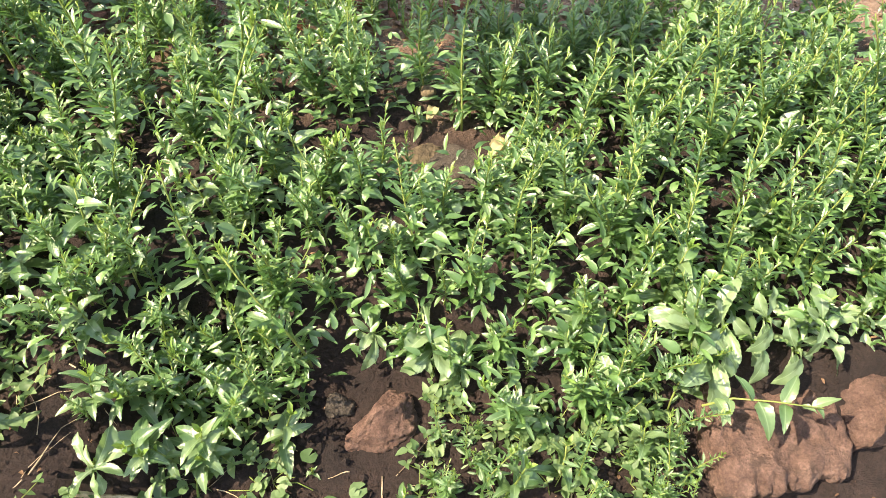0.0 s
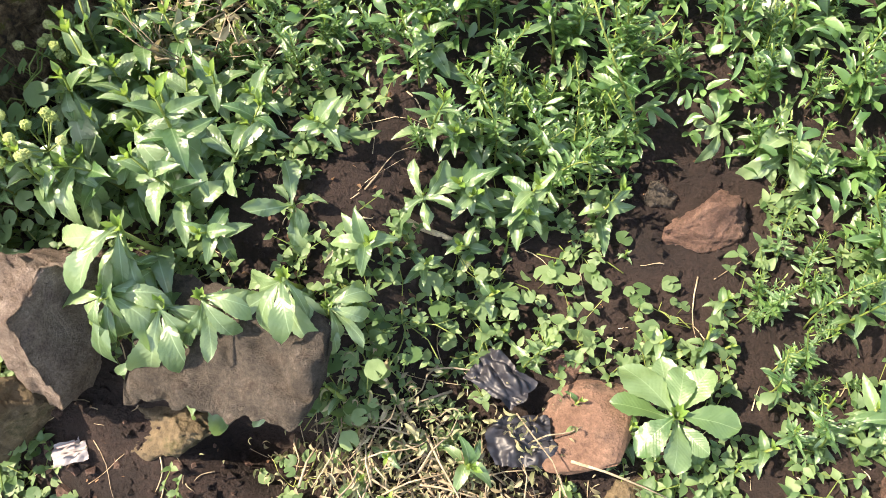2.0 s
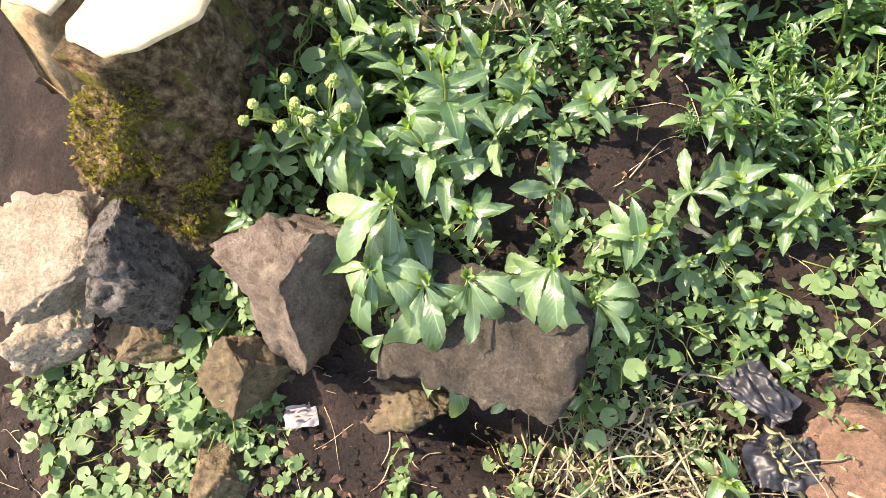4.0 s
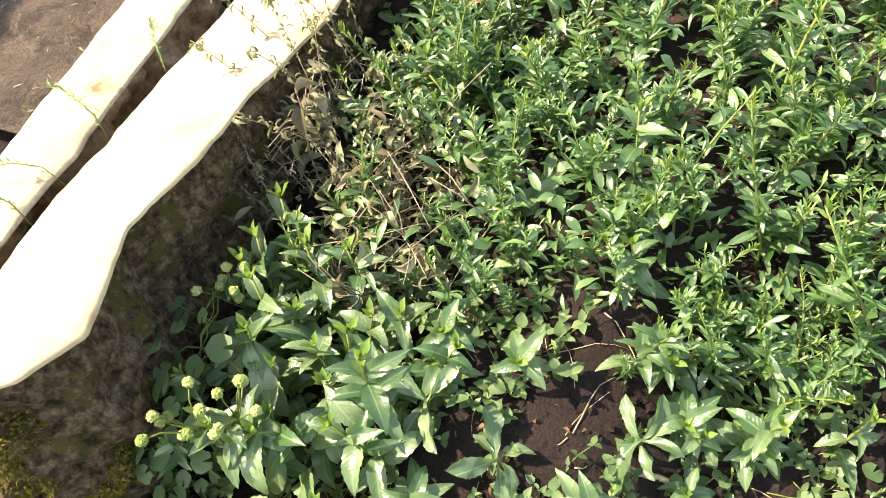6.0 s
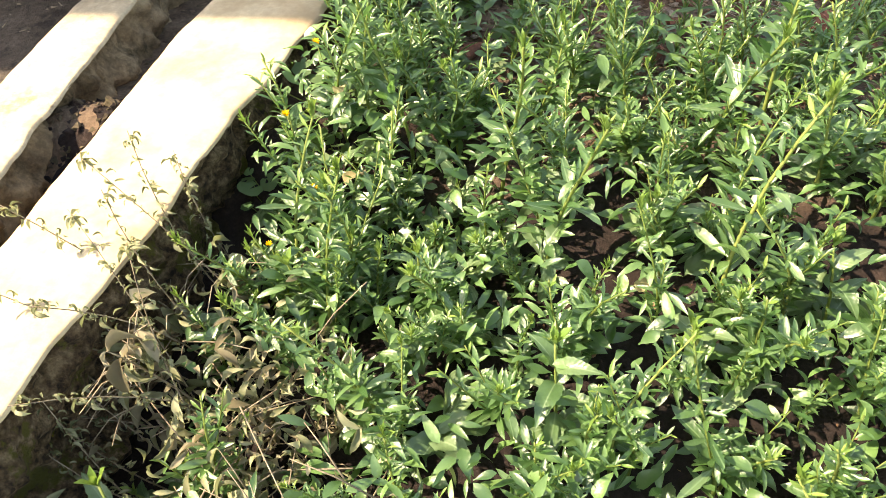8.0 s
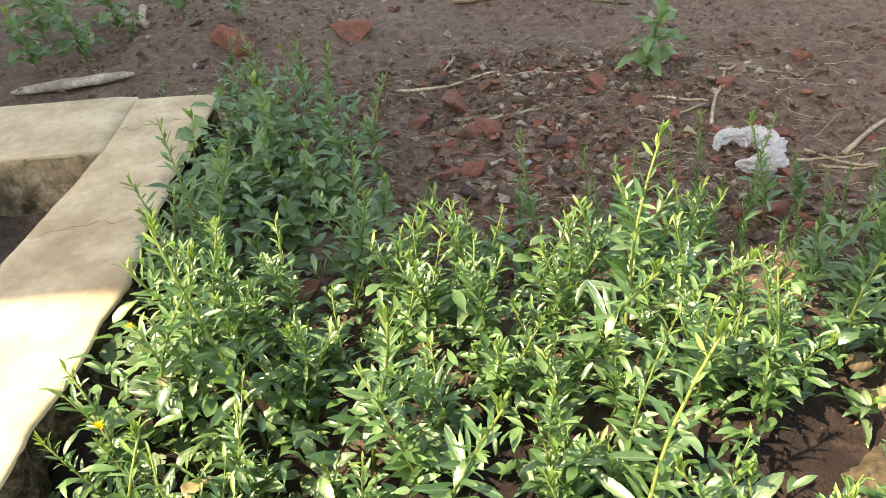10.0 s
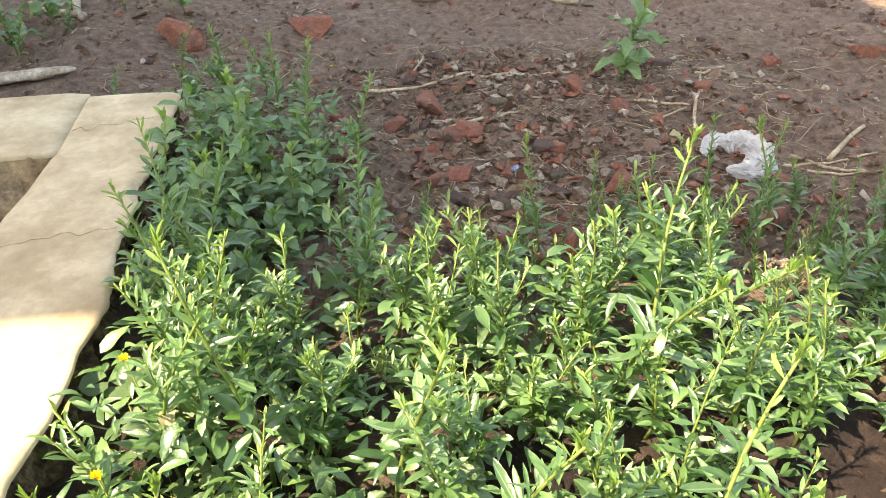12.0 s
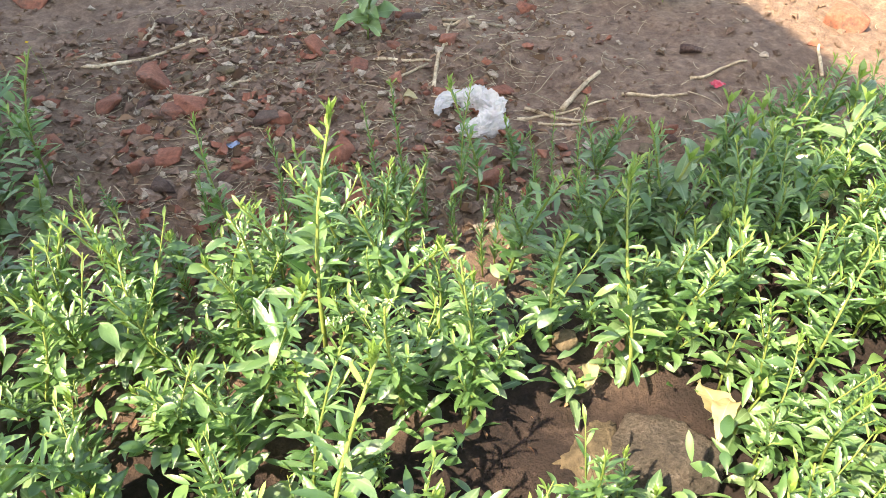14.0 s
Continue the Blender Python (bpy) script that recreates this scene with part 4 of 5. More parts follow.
for px, py, size in ((-1.82, -0.18, 1.0), (-1.6, -0.06, 1.0), (-1.68, -0.3, 1.0), (-1.4, -0.05, 0.9), (-1.46, -0.22, 0.9), (-1.3, -0.04, 0.8), (-1.43, 0.02, 0.9), (-0.9, -0.05, 0.7), (-0.75, 0.1, 0.7), (-1.7, -0.1, 1.0), (-1.62, -0.2, 1.0), (-1.5, -0.12, 1.0), (-1.75, -0.24, 1.0), (-1.5, -0.02, 0.9), (-1.44, 0.1, 0.8), (-1.4, 0.2, 0.8), (-1.55, -0.3, 0.9), (-1.2, -0.12, 0.9), (-1.05, -0.16, 0.8), (-0.66, 0.33, 1.0)):
    plant(rng.choice(PENNIES), px, py, rng.uniform(0, 360), size, 14 if py < 0.3 else 4, 0)
for px, py, size in ((-0.6, 0.42, 1.0), (-0.5, 0.5, 1.0), (-0.45, 0.6, 1.0), (-0.55, 0.6, 0.9), (-0.35, 0.55, 0.9), (-0.68, 0.25, 0.9), (-0.3, 0.68, 0.9), (-0.12, 0.62, 0.8), (-1.3, 0.33, 1.0), (-1.24, 1.75, 1.1), (-1.2, 1.95, 1.1),
                     (-1.16, 2.15, 1.2), (-1.22, 1.55, 1.0), (-1.1, 1.8, 1.0), (-1.25, 1.3, 0.9), (-1.0, 2.0, 1.0), (-1.27, 2.3, 1.1), (-1.25, 2.5, 1.2), (-1.27, 1.65, 1.1), (-1.26, 2.05, 1.2), (-1.29, 1.45, 1.0)):
    plant(rng.choice(PENNIES), px, py, rng.uniform(0, 360), size, 14 if py < 0.3 else 4, 0)
for k, (px, py) in enumerate(((-1.2, 2.36), (-1.1, 2.42), (-1.12, 2.3), (-1.22, 2.26), (-1.04, 2.34))):
    plant(HEARTS[1], px, py, k * 75, 0.95, 8, k * 60)
for px, py, size in ((0.0, 3.02, 1.0), (1.02, 2.98, 0.8), (-2.05, 3.6, 1.0), (-2.2, 3.5, 0.9), (-2.3, 3.85, 1.1), (-2.0, 3.9, 1.0), (-1.75, 4.0, 0.8), (-2.4, 4.2, 1.2), (-1.5, 3.9, 0.7)):
    plant(LONE, px, py, px * 90, size)
for px, py, size in ((-1.15, 3.1, 0.8), (-1.3, 3.25, 0.7), (-1.35, 2.95, 0.75), (0.14, 2.2, 1.0), (0.02, 2.12, 0.8), (-0.3, 2.2, 0.9), (-0.38, 2.08, 0.8), (-0.52, 2.12, 0.75), (-0.68, 2.15, 0.75), (-0.62, 2.02, 0.8), (-0.2, 2.05, 0.9), (0.3, 2.08, 0.9), (-0.75, 2.3, 0.7), (-2.15, 0.9, 0.5), (-2.25, 1.05, 0.5), (-1.45, 3.4, 0.6), (-1.6, 3.05, 0.5), (-1.9, 3.75, 0.8), (-2.0, 3.5, 0.7), (-1.2, 2.95, 0.8), (-1.05, 3.0, 0.8)):
    plant(rng.choice(WEEDS), px, py, px * 77, size, 4, 90)


for k, (px, py) in enumerate(((0.3, 1.86), (0.4, 1.95), (0.5, 1.84), (0.62, 1.92), (0.74, 1.86), (0.36, 1.76), (0.85, 1.95), (0.56, 2.02))):
    plant(BROADS[(3, 1)[k % 2]], px, py, k * 83, 1.2, 6, k * 60)
for k in range(36):
    px = -0.8 + 1.05 * ((k * 0.618) % 1)
    py = back_edge(px) + rng.uniform(-0.2, 0.14)
    plant(SPIKES[k % 4], px, py, k * 50, rng.uniform(0.6, 0.95), rng.uniform(0, 6), rng.uniform(0, 360))
for px, py, k in ((-0.03, 2.1, 1), (-0.05, 2.06, 0), (-0.25, 1.9, 1), (0.7, 1.94, 1), (0.9, 1.9, 1), (-0.95, 2.2, 0), (-0.98, 2.4, 2)):
    plant(SPIKES[k], px, py, px * 500, 0.95, 3, 40)


FUZZ = leafy("fuzzy_bud", (0.22, 0.29, 0.1), (0.4, 0.44, 0.2), (0.4, 0.45, 0.15), 0.9, 0.1, 300.0)


def ageratum(seed):
    """A weed with fuzzy pale flower buttons on thin stalks."""
    r = random.Random(seed)
    root = broad_weed(0.12, seed, 3, OVATE, 0.8, "button_flower_weed")
    for k in range(8):
        a, d, h = r.uniform(0, 6.28), r.uniform(0.01, 0.05), r.uniform(0.1, 0.17)
        stalk = tube(Geo(), [(0, 0, 0.09), (d * 0.6 * math.cos(a), d * 0.6 * math.sin(a), h * 0.9), (d * math.cos(a), d * math.sin(a), h)], 0.0013, 0.001, 4)
        part("stalk", stalk, STEM, root)
        bm = bmesh.new()
        bmesh.ops.create_icosphere(bm, subdivisions=3, radius=0.008)
        for v in bm.verts:
            v.co *= 1 + 0.4 * noise.noise(v.co * 1400 + Vector((seed, k, 0)))
        me = bpy.data.meshes.new("flower_head")
        bm.to_mesh(me)
        bm.free()
        me.materials.append(FUZZ)
        part("flower_head", me, None, root, "fuzzy pale green-yellow button", Matrix.Translation((d * math.cos(a), d * math.sin(a), h)))
    return tagged(root, "weed with fuzzy pale yellow-green flower buttons", "weed", "button-flowered weeds")


plant(ageratum(301), -1.33, 0.62, 0, 1.15, 12, -60, -0.03)
plant(ageratum(302), -1.26, 0.37, 50, 1.15, 14, -40, -0.13)
plant(ageratum(303), -1.2, 0.4, 90, 1.1, 14, -30, -0.15)


WILT = leafy("wilted_leaf", (0.1, 0.112, 0.058), (0.33, 0.325, 0.21), (0.3, 0.33, 0.14), 0.6, 0.3)
LIMP = [Geo().add(*blade(0.06, w * 1.3, "lance", c, 0.6, 8, 2, 0.5, rng)).mesh("leaf", WILT) for w, c in ((0.014, 2.2), (0.018, 1.4), (0.012, 2.8), (0.02, 1.8))]


def dead_weed(height, seed):
    """A withered weed: a bare straw-coloured stalk with curled dry leaves."""
    r = random.Random(seed)
    root = new("withered_weed")
    bx, by = r.uniform(-0.5, 0.5), r.uniform(-0.5, 0.5)

    def at(u):
        return Vector((bx * u * u * height, by * u * u * height, u * height * (1 - 0.25 * u)))
    stalk = tube(Geo(), [at(i / 6) for i in range(7)], 0.0028, 0.001)
    for b in range(12):
        u, a, l = r.uniform(0.2, 0.9), r.uniform(0, 6.28), r.uniform(0.05, 0.12)
        tube(stalk, [at(u), at(u) + Vector((math.cos(a), math.sin(a), 0.6)) * l * 0.5, at(u) + Vector((math.cos(a), math.sin(a), 0.3)) * l], 0.0014, 0.0007, 4)
    part("stalk", stalk, STALK, root)["kind"] = "stuff"
    for k in range(20):
        part("leaf", r.choice(WITHERED + LIMP), None, root, m=turned(*at(r.uniform(0.15, 1)), k * 137.5, r.uniform(-60, 30), r.uniform(-60, 60), r.uniform(0.6, 1.1)))
    return tagged(root, "withered straw-coloured weed with curled dry leaves", "dead weed", "withered weeds by the kerb")


DEAD = [dead_weed(h, 400 + i) for i, h in enumerate((0.3, 0.22, 0.36))]
for px, py, yaw, lean, to in ((-1.24, 0.92, 0, 35, 60), (-1.17, 0.9, 160, 48, 200), (-1.29, 1.1, 200, 30, -90), (-1.28, 1.0, 20, 38, -95), (-1.27, 1.22, 70, 20, -60), (-1.14, 0.92, 110, 60, 150), (-1.12, 0.86, 300, 65, 10), (-1.2, 0.84, 220, 60, 0), (-1.3, 0.94, 90, 35, -80)):
    plant(rng.choice(DEAD), px, py, yaw, 1.0, lean, to)


def wilted(height, seed):
    """A thin half-dry sprig with small drooping leaves."""
    r = random.Random(seed)
    root = new("wilted_sprig")
    stem, leaves = Geo(), Geo()
    bx = r.uniform(-0.3, 0.3)

    def at(u):
        return Vector((bx * u * u * height, 0.15 * u * u * height, u * height))
    tube(stem, [at(i / 7) for i in range(8)], 0.0018, 0.0007, 4)
    for k in range(52):
        u, l = (0.3 + 0.7 * k / 52) if k % 3 else r.choice((0.55, 0.78, 0.97)), r.uniform(0.008, 0.026)
        leaves.add(*blade(l, l * r.uniform(0.2, 0.36), "lance", r.uniform(0.8, 3.6), 0.7, 6, 2, 0.6, r), turned(*(at(u) + Vector((r.uniform(-0.008, 0.008), r.uniform(-0.008, 0.008), 0))), k * 137.5, r.uniform(-50, 45), r.uniform(-40, 40)))
    part("stem", stem, STALK, root)
    part("leaf", leaves, WILT, root)["kind"] = "stuff"
    return tagged(root, "thin wilted grey-green sprig leaning over the kerb", "dead weed", "wilted sprigs by the kerb")


SPRIGS = [wilted(h, 450 + i) for i, h in enumerate((0.4, 0.33, 0.44))]
for k, (px, py, lean, to) in enumerate(((-1.29, 0.9, 40, -100), (-1.3, 0.96, 48, -85), (-1.3, 1.02, 38, -95), (-1.28, 1.1, 30, -80), (-1.28, 0.84, 44, -70), (-1.26, 1.18, 22, -90), (-1.24, 1.0, 25, -60), (-1.29, 0.8, 50, -110), (-1.25, 0.92, 20, -120), (-1.33, 0.94, 30, -95), (-1.32, 1.04, 26, -80), (-1.33, 1.12, 34, -100), (-1.31, 1.2, 28, -85), (-1.34, 0.88, 36, -75), (-1.3, 0.98, 18, -140), (-1.31, 1.08, 14, -60), (-1.32, 1.26, 24, -95))):
    plant(SPRIGS[k % 3], px, py, k * 80, 1.0, lean, to)
mat_heap = tagged(new("withered_heap"), "flattened heap of withered grey-brown weeds by the kerb", "dead weeds")
curls, limp, stalks = Geo(), Geo(), Geo()
q = random.Random(31)
for k in range(480):
    px, py = q.gauss(-1.2, 0.085), q.gauss(0.95, 0.12)
    if px < inner_right(py) + 0.03:
        px += 0.12
    l = q.uniform(0.02, 0.055)
    v, f = blade(l, l * 0.26, "lance", q.uniform(0.5, 3.2), 0.6, 6, 2, 0.5, q)
    (limp if k % 5 < 3 else curls).add(v, f, turned(px, py, soil_z(px, py) + q.uniform(0.01, 0.2), q.uniform(0, 360), q.uniform(-70, 60), q.uniform(-70, 70)))
for k in range(45):
    px, py = q.gauss(-1.18, 0.08), q.gauss(0.92, 0.1)
    c, d = Vector((px, py, soil_z(px, py) + q.uniform(0.02, 0.2))), Vector((q.uniform(-1, 1), q.uniform(-1, 1), q.uniform(-0.3, 0.7))).normalized() * q.uniform(0.04, 0.13)
    tube(stalks, [c - d, c + Vector((0, 0, 0.012)), c + d], 0.0016, 0.0009, 4)
part("dry_leaf", curls, DRY_LEAF, mat_heap, "curled grey-brown dry leaves")["kind"] = "stuff"
part("wilted_leaf", limp, WILT, mat_heap, "limp grey-green leaves")["kind"] = "stuff"
part("dry_stalk", stalks, STALK, mat_heap)["kind"] = "stuff"
CREAM = leafy("cream_dead_leaf", (0.26, 0.22, 0.12), (0.42, 0.37, 0.22), (0.5, 0.42, 0.2), 0.6, 0.2, 40.0, None, 0.0014)
PALE_LEAF = [Geo().add(*blade(0.1, w, "ovate", c, 0.15, 14, 4, 0.5, q)).mesh("dead_leaf", CREAM) for w, c in ((0.06, 0.8), (0.05, 1.4))]
for k, (px, py, size, h) in enumerate(((0.19, 1.41, 1.0, 0.05), (0.22, 1.45, 0.9, 0.06), (0.12, 1.62, 0.5, 0.05), (0.2, 1.7, 0.55, 0.06), (0.02, 1.58, 0.5, 0.05), (-0.62, 1.28, 0.5, 0.1), (-0.3, 1.75, 0.4, 0.1), (-1.2, 1.58, 0.5, 0.14), (-1.15, 1.4, 0.5, 0.14), (-0.28, 2.35, 0.5, 0.01), (0.0, 2.62, 0.45, 0.01), (0.62, 1.75, 0.5, 0.1))):
    ob = part("dead_leaf", PALE_LEAF[k % 2], None, m=turned(px, py, soil_z(px, py) + h, k * 130, q.uniform(-10, 25), q.uniform(-20, 20), size))
    tagged(ob, "pale yellow dead leaf caught among the weeds", "dead leaf", "pale dead leaves")


def petals(seed):
    """A low sprig with one small yellow flower."""
    r = random.Random(seed)
    root = new("yellow_flower")
    part("stalk", tube(Geo(), [(0, 0, 0), (0.01, 0, 0.1), (0.0, 0.01, 0.2)], 0.0015, 0.001, 4), STEM, root)
    head = Geo()
    for k in range(9):
        head.add(*blade(0.011, 0.006, "ovate", 0.3, 0.1, 3), turned(0, 0.01, 0.2, k * 40, r.uniform(5, 40)))
    part("flower_head", head, YELLOW, root, "small bright yellow petals")
    return tagged(root, "small yellow flower on a thin green stalk", "flower", "small yellow flowers")


BLOOM = petals(5)
for px, py, s in ((-1.26, 1.47, 0.95), (-1.24, 1.62, 1.0), (-1.2, 1.38, 0.8), (-1.24, 1.25, 0.8), (-0.92, 3.0, 0.7)):
    plant(BLOOM, px, py, px * 300, s, 4, px * 900)

# ---- stones ----


def rock(name, mat, at, size, seed, turn=0.0, cuts=9, detail=5, rough=0.16, label="", category="stone", group="", tilt=0.0, parent=None):
    """A broken stone: a ball cut by flat planes, then roughened."""
    r = random.Random(seed)
    bm = bmesh.new()
    bmesh.ops.create_icosphere(bm, subdivisions=detail, radius=1.0)
    planes = []
    for k in range(cuts):
        n = Vector((r.uniform(-1, 1), r.uniform(-1, 1), r.uniform(-1, 1))).normalized()
        planes.append((n, r.uniform(0.5, 0.82)))
    for v in bm.verts:
        for n, d in planes:
            over = v.co.dot(n) - d
            if over > 0:
                v.co -= n * over
        q = v.co * 1.0
        v.co *= 1 + rough * (noise.noise(q * 2.1 + Vector((seed, 0, 0))) - 0.7 * abs(noise.noise(q * 5 + Vector((0, seed, 0)))) + 0.5 * noise.noise(q * 11) + 0.4 * noise.noise(q * 24))
        v.co = Vector((v.co.x * size[0], v.co.y * size[1], v.co.z * size[2]))
    me = bpy.data.meshes.new(name)
    bm.to_mesh(me)
    bm.free()
    me.materials.append(mat)
    me.polygons.foreach_set("use_smooth", [True] * len(me.polygons))
    ob = new(name, me)
    ob.matrix_basis = pose(*at, tilt, 0, turn)
    ob.parent = parent
    return tagged(ob, label, category, group)


BANK_STONES = (
    (PALE_STONE, (-1.235, 0.19, 0.085), (0.175, 0.18, 0.26), 115, -8, "large rough grey boulder in the bank"),
    (TAN_STONE, (-1.33, 0.04, -0.1), (0.13, 0.11, 0.15), 40, 0, "rounded tan stone below the boulder"),
    (TAN_STONE, (-1.33, -0.15, -0.24), (0.1, 0.1, 0.09), 10, 0, "tan stone half buried at the foot of the bank"),
    (TAN_STONE, (-1.02, 0.13, -0.15), (0.13, 0.08, 0.07), 15, 0, "tan stone under the flat slab"),
    (RED_STONE, (-0.83, 0.27, -0.12), (0.11, 0.08, 0.09), 50, 0, "red-brown stone in a hollow of the bank"),
    (LAVA, (-1.64, 0.14, 0.04), (0.17, 0.15, 0.2), 70, 0, "dark grey rough stone in the rubble under the kerb"),
    (LIMESTONE, (-1.82, 0.09, 0.01), (0.2, 0.22, 0.12), 20, 0, "pale sunlit stone at the end of the drain"),
    (LAVA, (-1.7, 0.25, 0.24), (0.1, 0.07, 0.06), 130, 20, "flat blue-grey stone wedged under the kerb end"),
    (TAN_STONE, (-1.6, 0.03, -0.14), (0.15, 0.1, 0.07), 10, 0, "mossy tan stone below the grey stone"),
    (LIMESTONE, (-1.86, -0.06, -0.18), (0.14, 0.12, 0.12), 30, 0, "pale tan stone at the foot of the wall"),
    (STONE, (-1.53, 0.25, 0.02), (0.13, 0.09, 0.14), 15, 0, "dark mossy stone under the kerb end"),
    (STONE, (-1.68, 0.3, 0.3), (0.12, 0.1, 0.14), 55, 0, "weathered stone at the kerb end"),
)
SLOPE_STONES = (
    (RED_STONE, (1.06, 0.92, 0.04), (0.17, 0.15, 0.17), 80, 0, "brown stone beside the reddish one"),
    (RED_STONE, (-0.06, 0.815, 0.05), (0.11, 0.09, 0.085), 30, 0, "small brown stone on the slope"),
    (STONE, (-0.17, 0.86, 0.05), (0.045, 0.04, 0.035), 100, 0, "small dark brown stone"),
    (TAN_STONE, (0.66, 2.25, 0.375), (0.1, 0.07, 0.02), 20, 0, "flat pale tan stone behind the bed"),
    (STONE, (0.09, 1.44, 0.31), (0.12, 0.11, 0.05), 30, 0, "flat grey-brown stone among the weeds"),
    (TAN_STONE, (-0.03, 1.47, 0.3), (0.09, 0.07, 0.03), 10, 0, "flat sunlit stone on bare soil"),
    (RED_STONE, (-0.27, 0.46, -0.06), (0.06, 0.045, 0.04), 30, 0, "worn pinkish piece of brick on the slope"),
    (RED_STONE, (0.4, 0.4, -0.08), (0.1, 0.09, 0.07), 10, 0, "brown stone at the foot of the slope"),
    (TAN_STONE, (-1.62, -0.4, -0.35), (0.08, 0.07, 0.03), 10, 0, "flat pale stone on the path"),
    (TAN_STONE, (-1.4, -0.38, -0.35), (0.07, 0.05, 0.03), 60, 0, "flat pale stone on the path"),
    (RED_STONE, (-1.5, -0.44, -0.35), (0.06, 0.05, 0.03), 100, 0, "flat pinkish stone on the path"),
    (TAN_STONE, (-0.1, 0.24, -0.11), (0.07, 0.06, 0.05), 60, 0, "tan stone at the foot of the slope"),
)
for i, (mat, at, size, turn, tilt, label) in enumerate(BANK_STONES + SLOPE_STONES):
    rock("stone", mat, at, size, 11 + i * 3, turn, label=label, group="stones of the bank", tilt=tilt, cuts=14)


def ledge(mat, at, size, seed, turn, tilt, label, crease=0.7):
    """A broken slab: a sloping top, a ragged lip in front and a hollow underside."""
    ring = ((1, -0.9), (1, 0.6), (0.3, 0.8), (-0.25, 0.62), (-0.86, 0.3), (-1, 0.02), (-0.92, -0.3), (-0.3, -0.75))
    geo, n, fine = Geo(), 72, 8
    for i in range(n + 1):
        x = 2 * i / n - 1
        cut = (1 - abs(x) ** 24) ** 0.5 * (1 - 0.12 * x + 0.1 * noise.noise((x * 3, seed, 9.0)))
        for k in range(len(ring)):
            for j in range(fine):
                a, b = ring[k], ring[(k + 1) % len(ring)]
                y, z = a[0] + (b[0] - a[0]) * j / fine, a[1] + (b[1] - a[1]) * j / fine
                jag = 0.16 * noise.noise((x * 2.6, seed, 0.0)) + 0.09 * noise.noise((x * 7, seed, 2.0)) + 0.04 * noise.noise((x * 19, seed, 4.0))
                y += jag * max(0.0, -y) ** 2
                p = Vector((x * size[0], (0.1 + y * max(0.25, cut)) * size[1], z * max(0.2, cut) * size[2]))
                facet = abs(noise.noise((x * 1.9 + y * 1.3, y * 2.2, seed + 3.0)))
                p.z += size[2] * (crease * facet + 0.12 * noise.noise((x * 6, y * 6, seed))) * (1 if z > 0 else 0.4)
                q = p * 40
                p += Vector((noise.noise(q), noise.noise(q + Vector((9, 0, 0))), noise.noise(q + Vector((0, 9, 0))))) * 0.006 + Vector((0, 0, 0.012 * noise.noise(p * 14)))
                geo.v.append(p)
    m = len(ring) * fine
    geo.f = [(i * m + k, (i + 1) * m + k, (i + 1) * m + (k + 1) % m, i * m + (k + 1) % m) for i in range(n) for k in range(m)] + [tuple(range(m)), tuple(n * m + k for k in reversed(range(m)))]
    ob = part("stone", geo, mat)
    ob.matrix_basis = pose(*at, tilt, 0, turn)
    return tagged(ob, label, "stone", "stones of the bank")


ledge(STONE, (-0.85, 0.205, 0.125), (0.175, 0.11, 0.04), 6.0, 4, 10, "flat dark stone slab jutting from the bank over a hollow")
ledge(RED_STONE, (0.81, 0.825, 0.03), (0.165, 0.145, 0.12), 9.0, 8, -4, "large flat reddish stone on the bank", 0.22)
for i, (at, size, turn) in enumerate((((-1.54, 0.25, 0.38), (0.1, 0.06, 0.1), 10), ((-1.62, 0.23, 0.26), (0.11, 0.09, 0.12), 50), ((-1.5, 0.28, 0.24), (0.08, 0.07, 0.13), 80), ((-1.53, 0.23, 0.1), (0.11, 0.07, 0.09), 30))):
    rock("stone", WALL_SIDE, at, size, 300 + i * 7, turn, 7, 5, 0.26, category="", parent=KERB)


rock("seed_head", TAN_STONE, (0.0, 1.63, soil_z(0.0, 1.63) + 0.05), (0.022, 0.022, 0.02), 91, 0, 0, 3, 0.15, "round pale brown dry seed head", "seed head")


def shard(name, mat, at, size, seed, turn=0.0, label="", category="brick", group=""):
    """A chip broken from a brick: flat faces, sharp corners."""
    r = random.Random(seed)
    bm = bmesh.new()
    for k in range(13):
        p = [r.uniform(-1, 1) for _ in range(3)]
        m = max(abs(c) for c in p) ** 0.75
        bm.verts.new([c / m * q for c, q in zip(p, size)])
    hull = bmesh.ops.convex_hull(bm, input=bm.verts)
    bmesh.ops.delete(bm, geom=[g for g in hull["geom_interior"] if isinstance(g, bmesh.types.BMVert)], context="VERTS")
    bmesh.ops.bevel(bm, geom=bm.edges[:], offset=min(size) * 0.12, segments=1, affect="EDGES")
    me = bpy.data.meshes.new(name)
    bm.to_mesh(me)
    bm.free()
    me.materials.append(mat)
    ob = new(name, me)
    ob.matrix_basis = pose(*at, r.uniform(-12, 12), r.uniform(-12, 12), turn)
    return tagged(ob, label, category, group)


shard("brick", surface("worn_pink_brick", [(0.3, (0.1, 0.055, 0.04)), (0.55, (0.155, 0.09, 0.066)), (0.75, (0.22, 0.14, 0.105))], 14.0, 90.0, 0.9, 0.92, (0.07, 0.043, 0.034), 12.0, 0.012, (0.52, 0.64), True, 0.7), (-0.2, 0.365, -0.05), (0.1, 0.115, 0.04), 75, 12, "worn flat pinkish-brown brick on the slope", "brick")
r = random.Random(77)
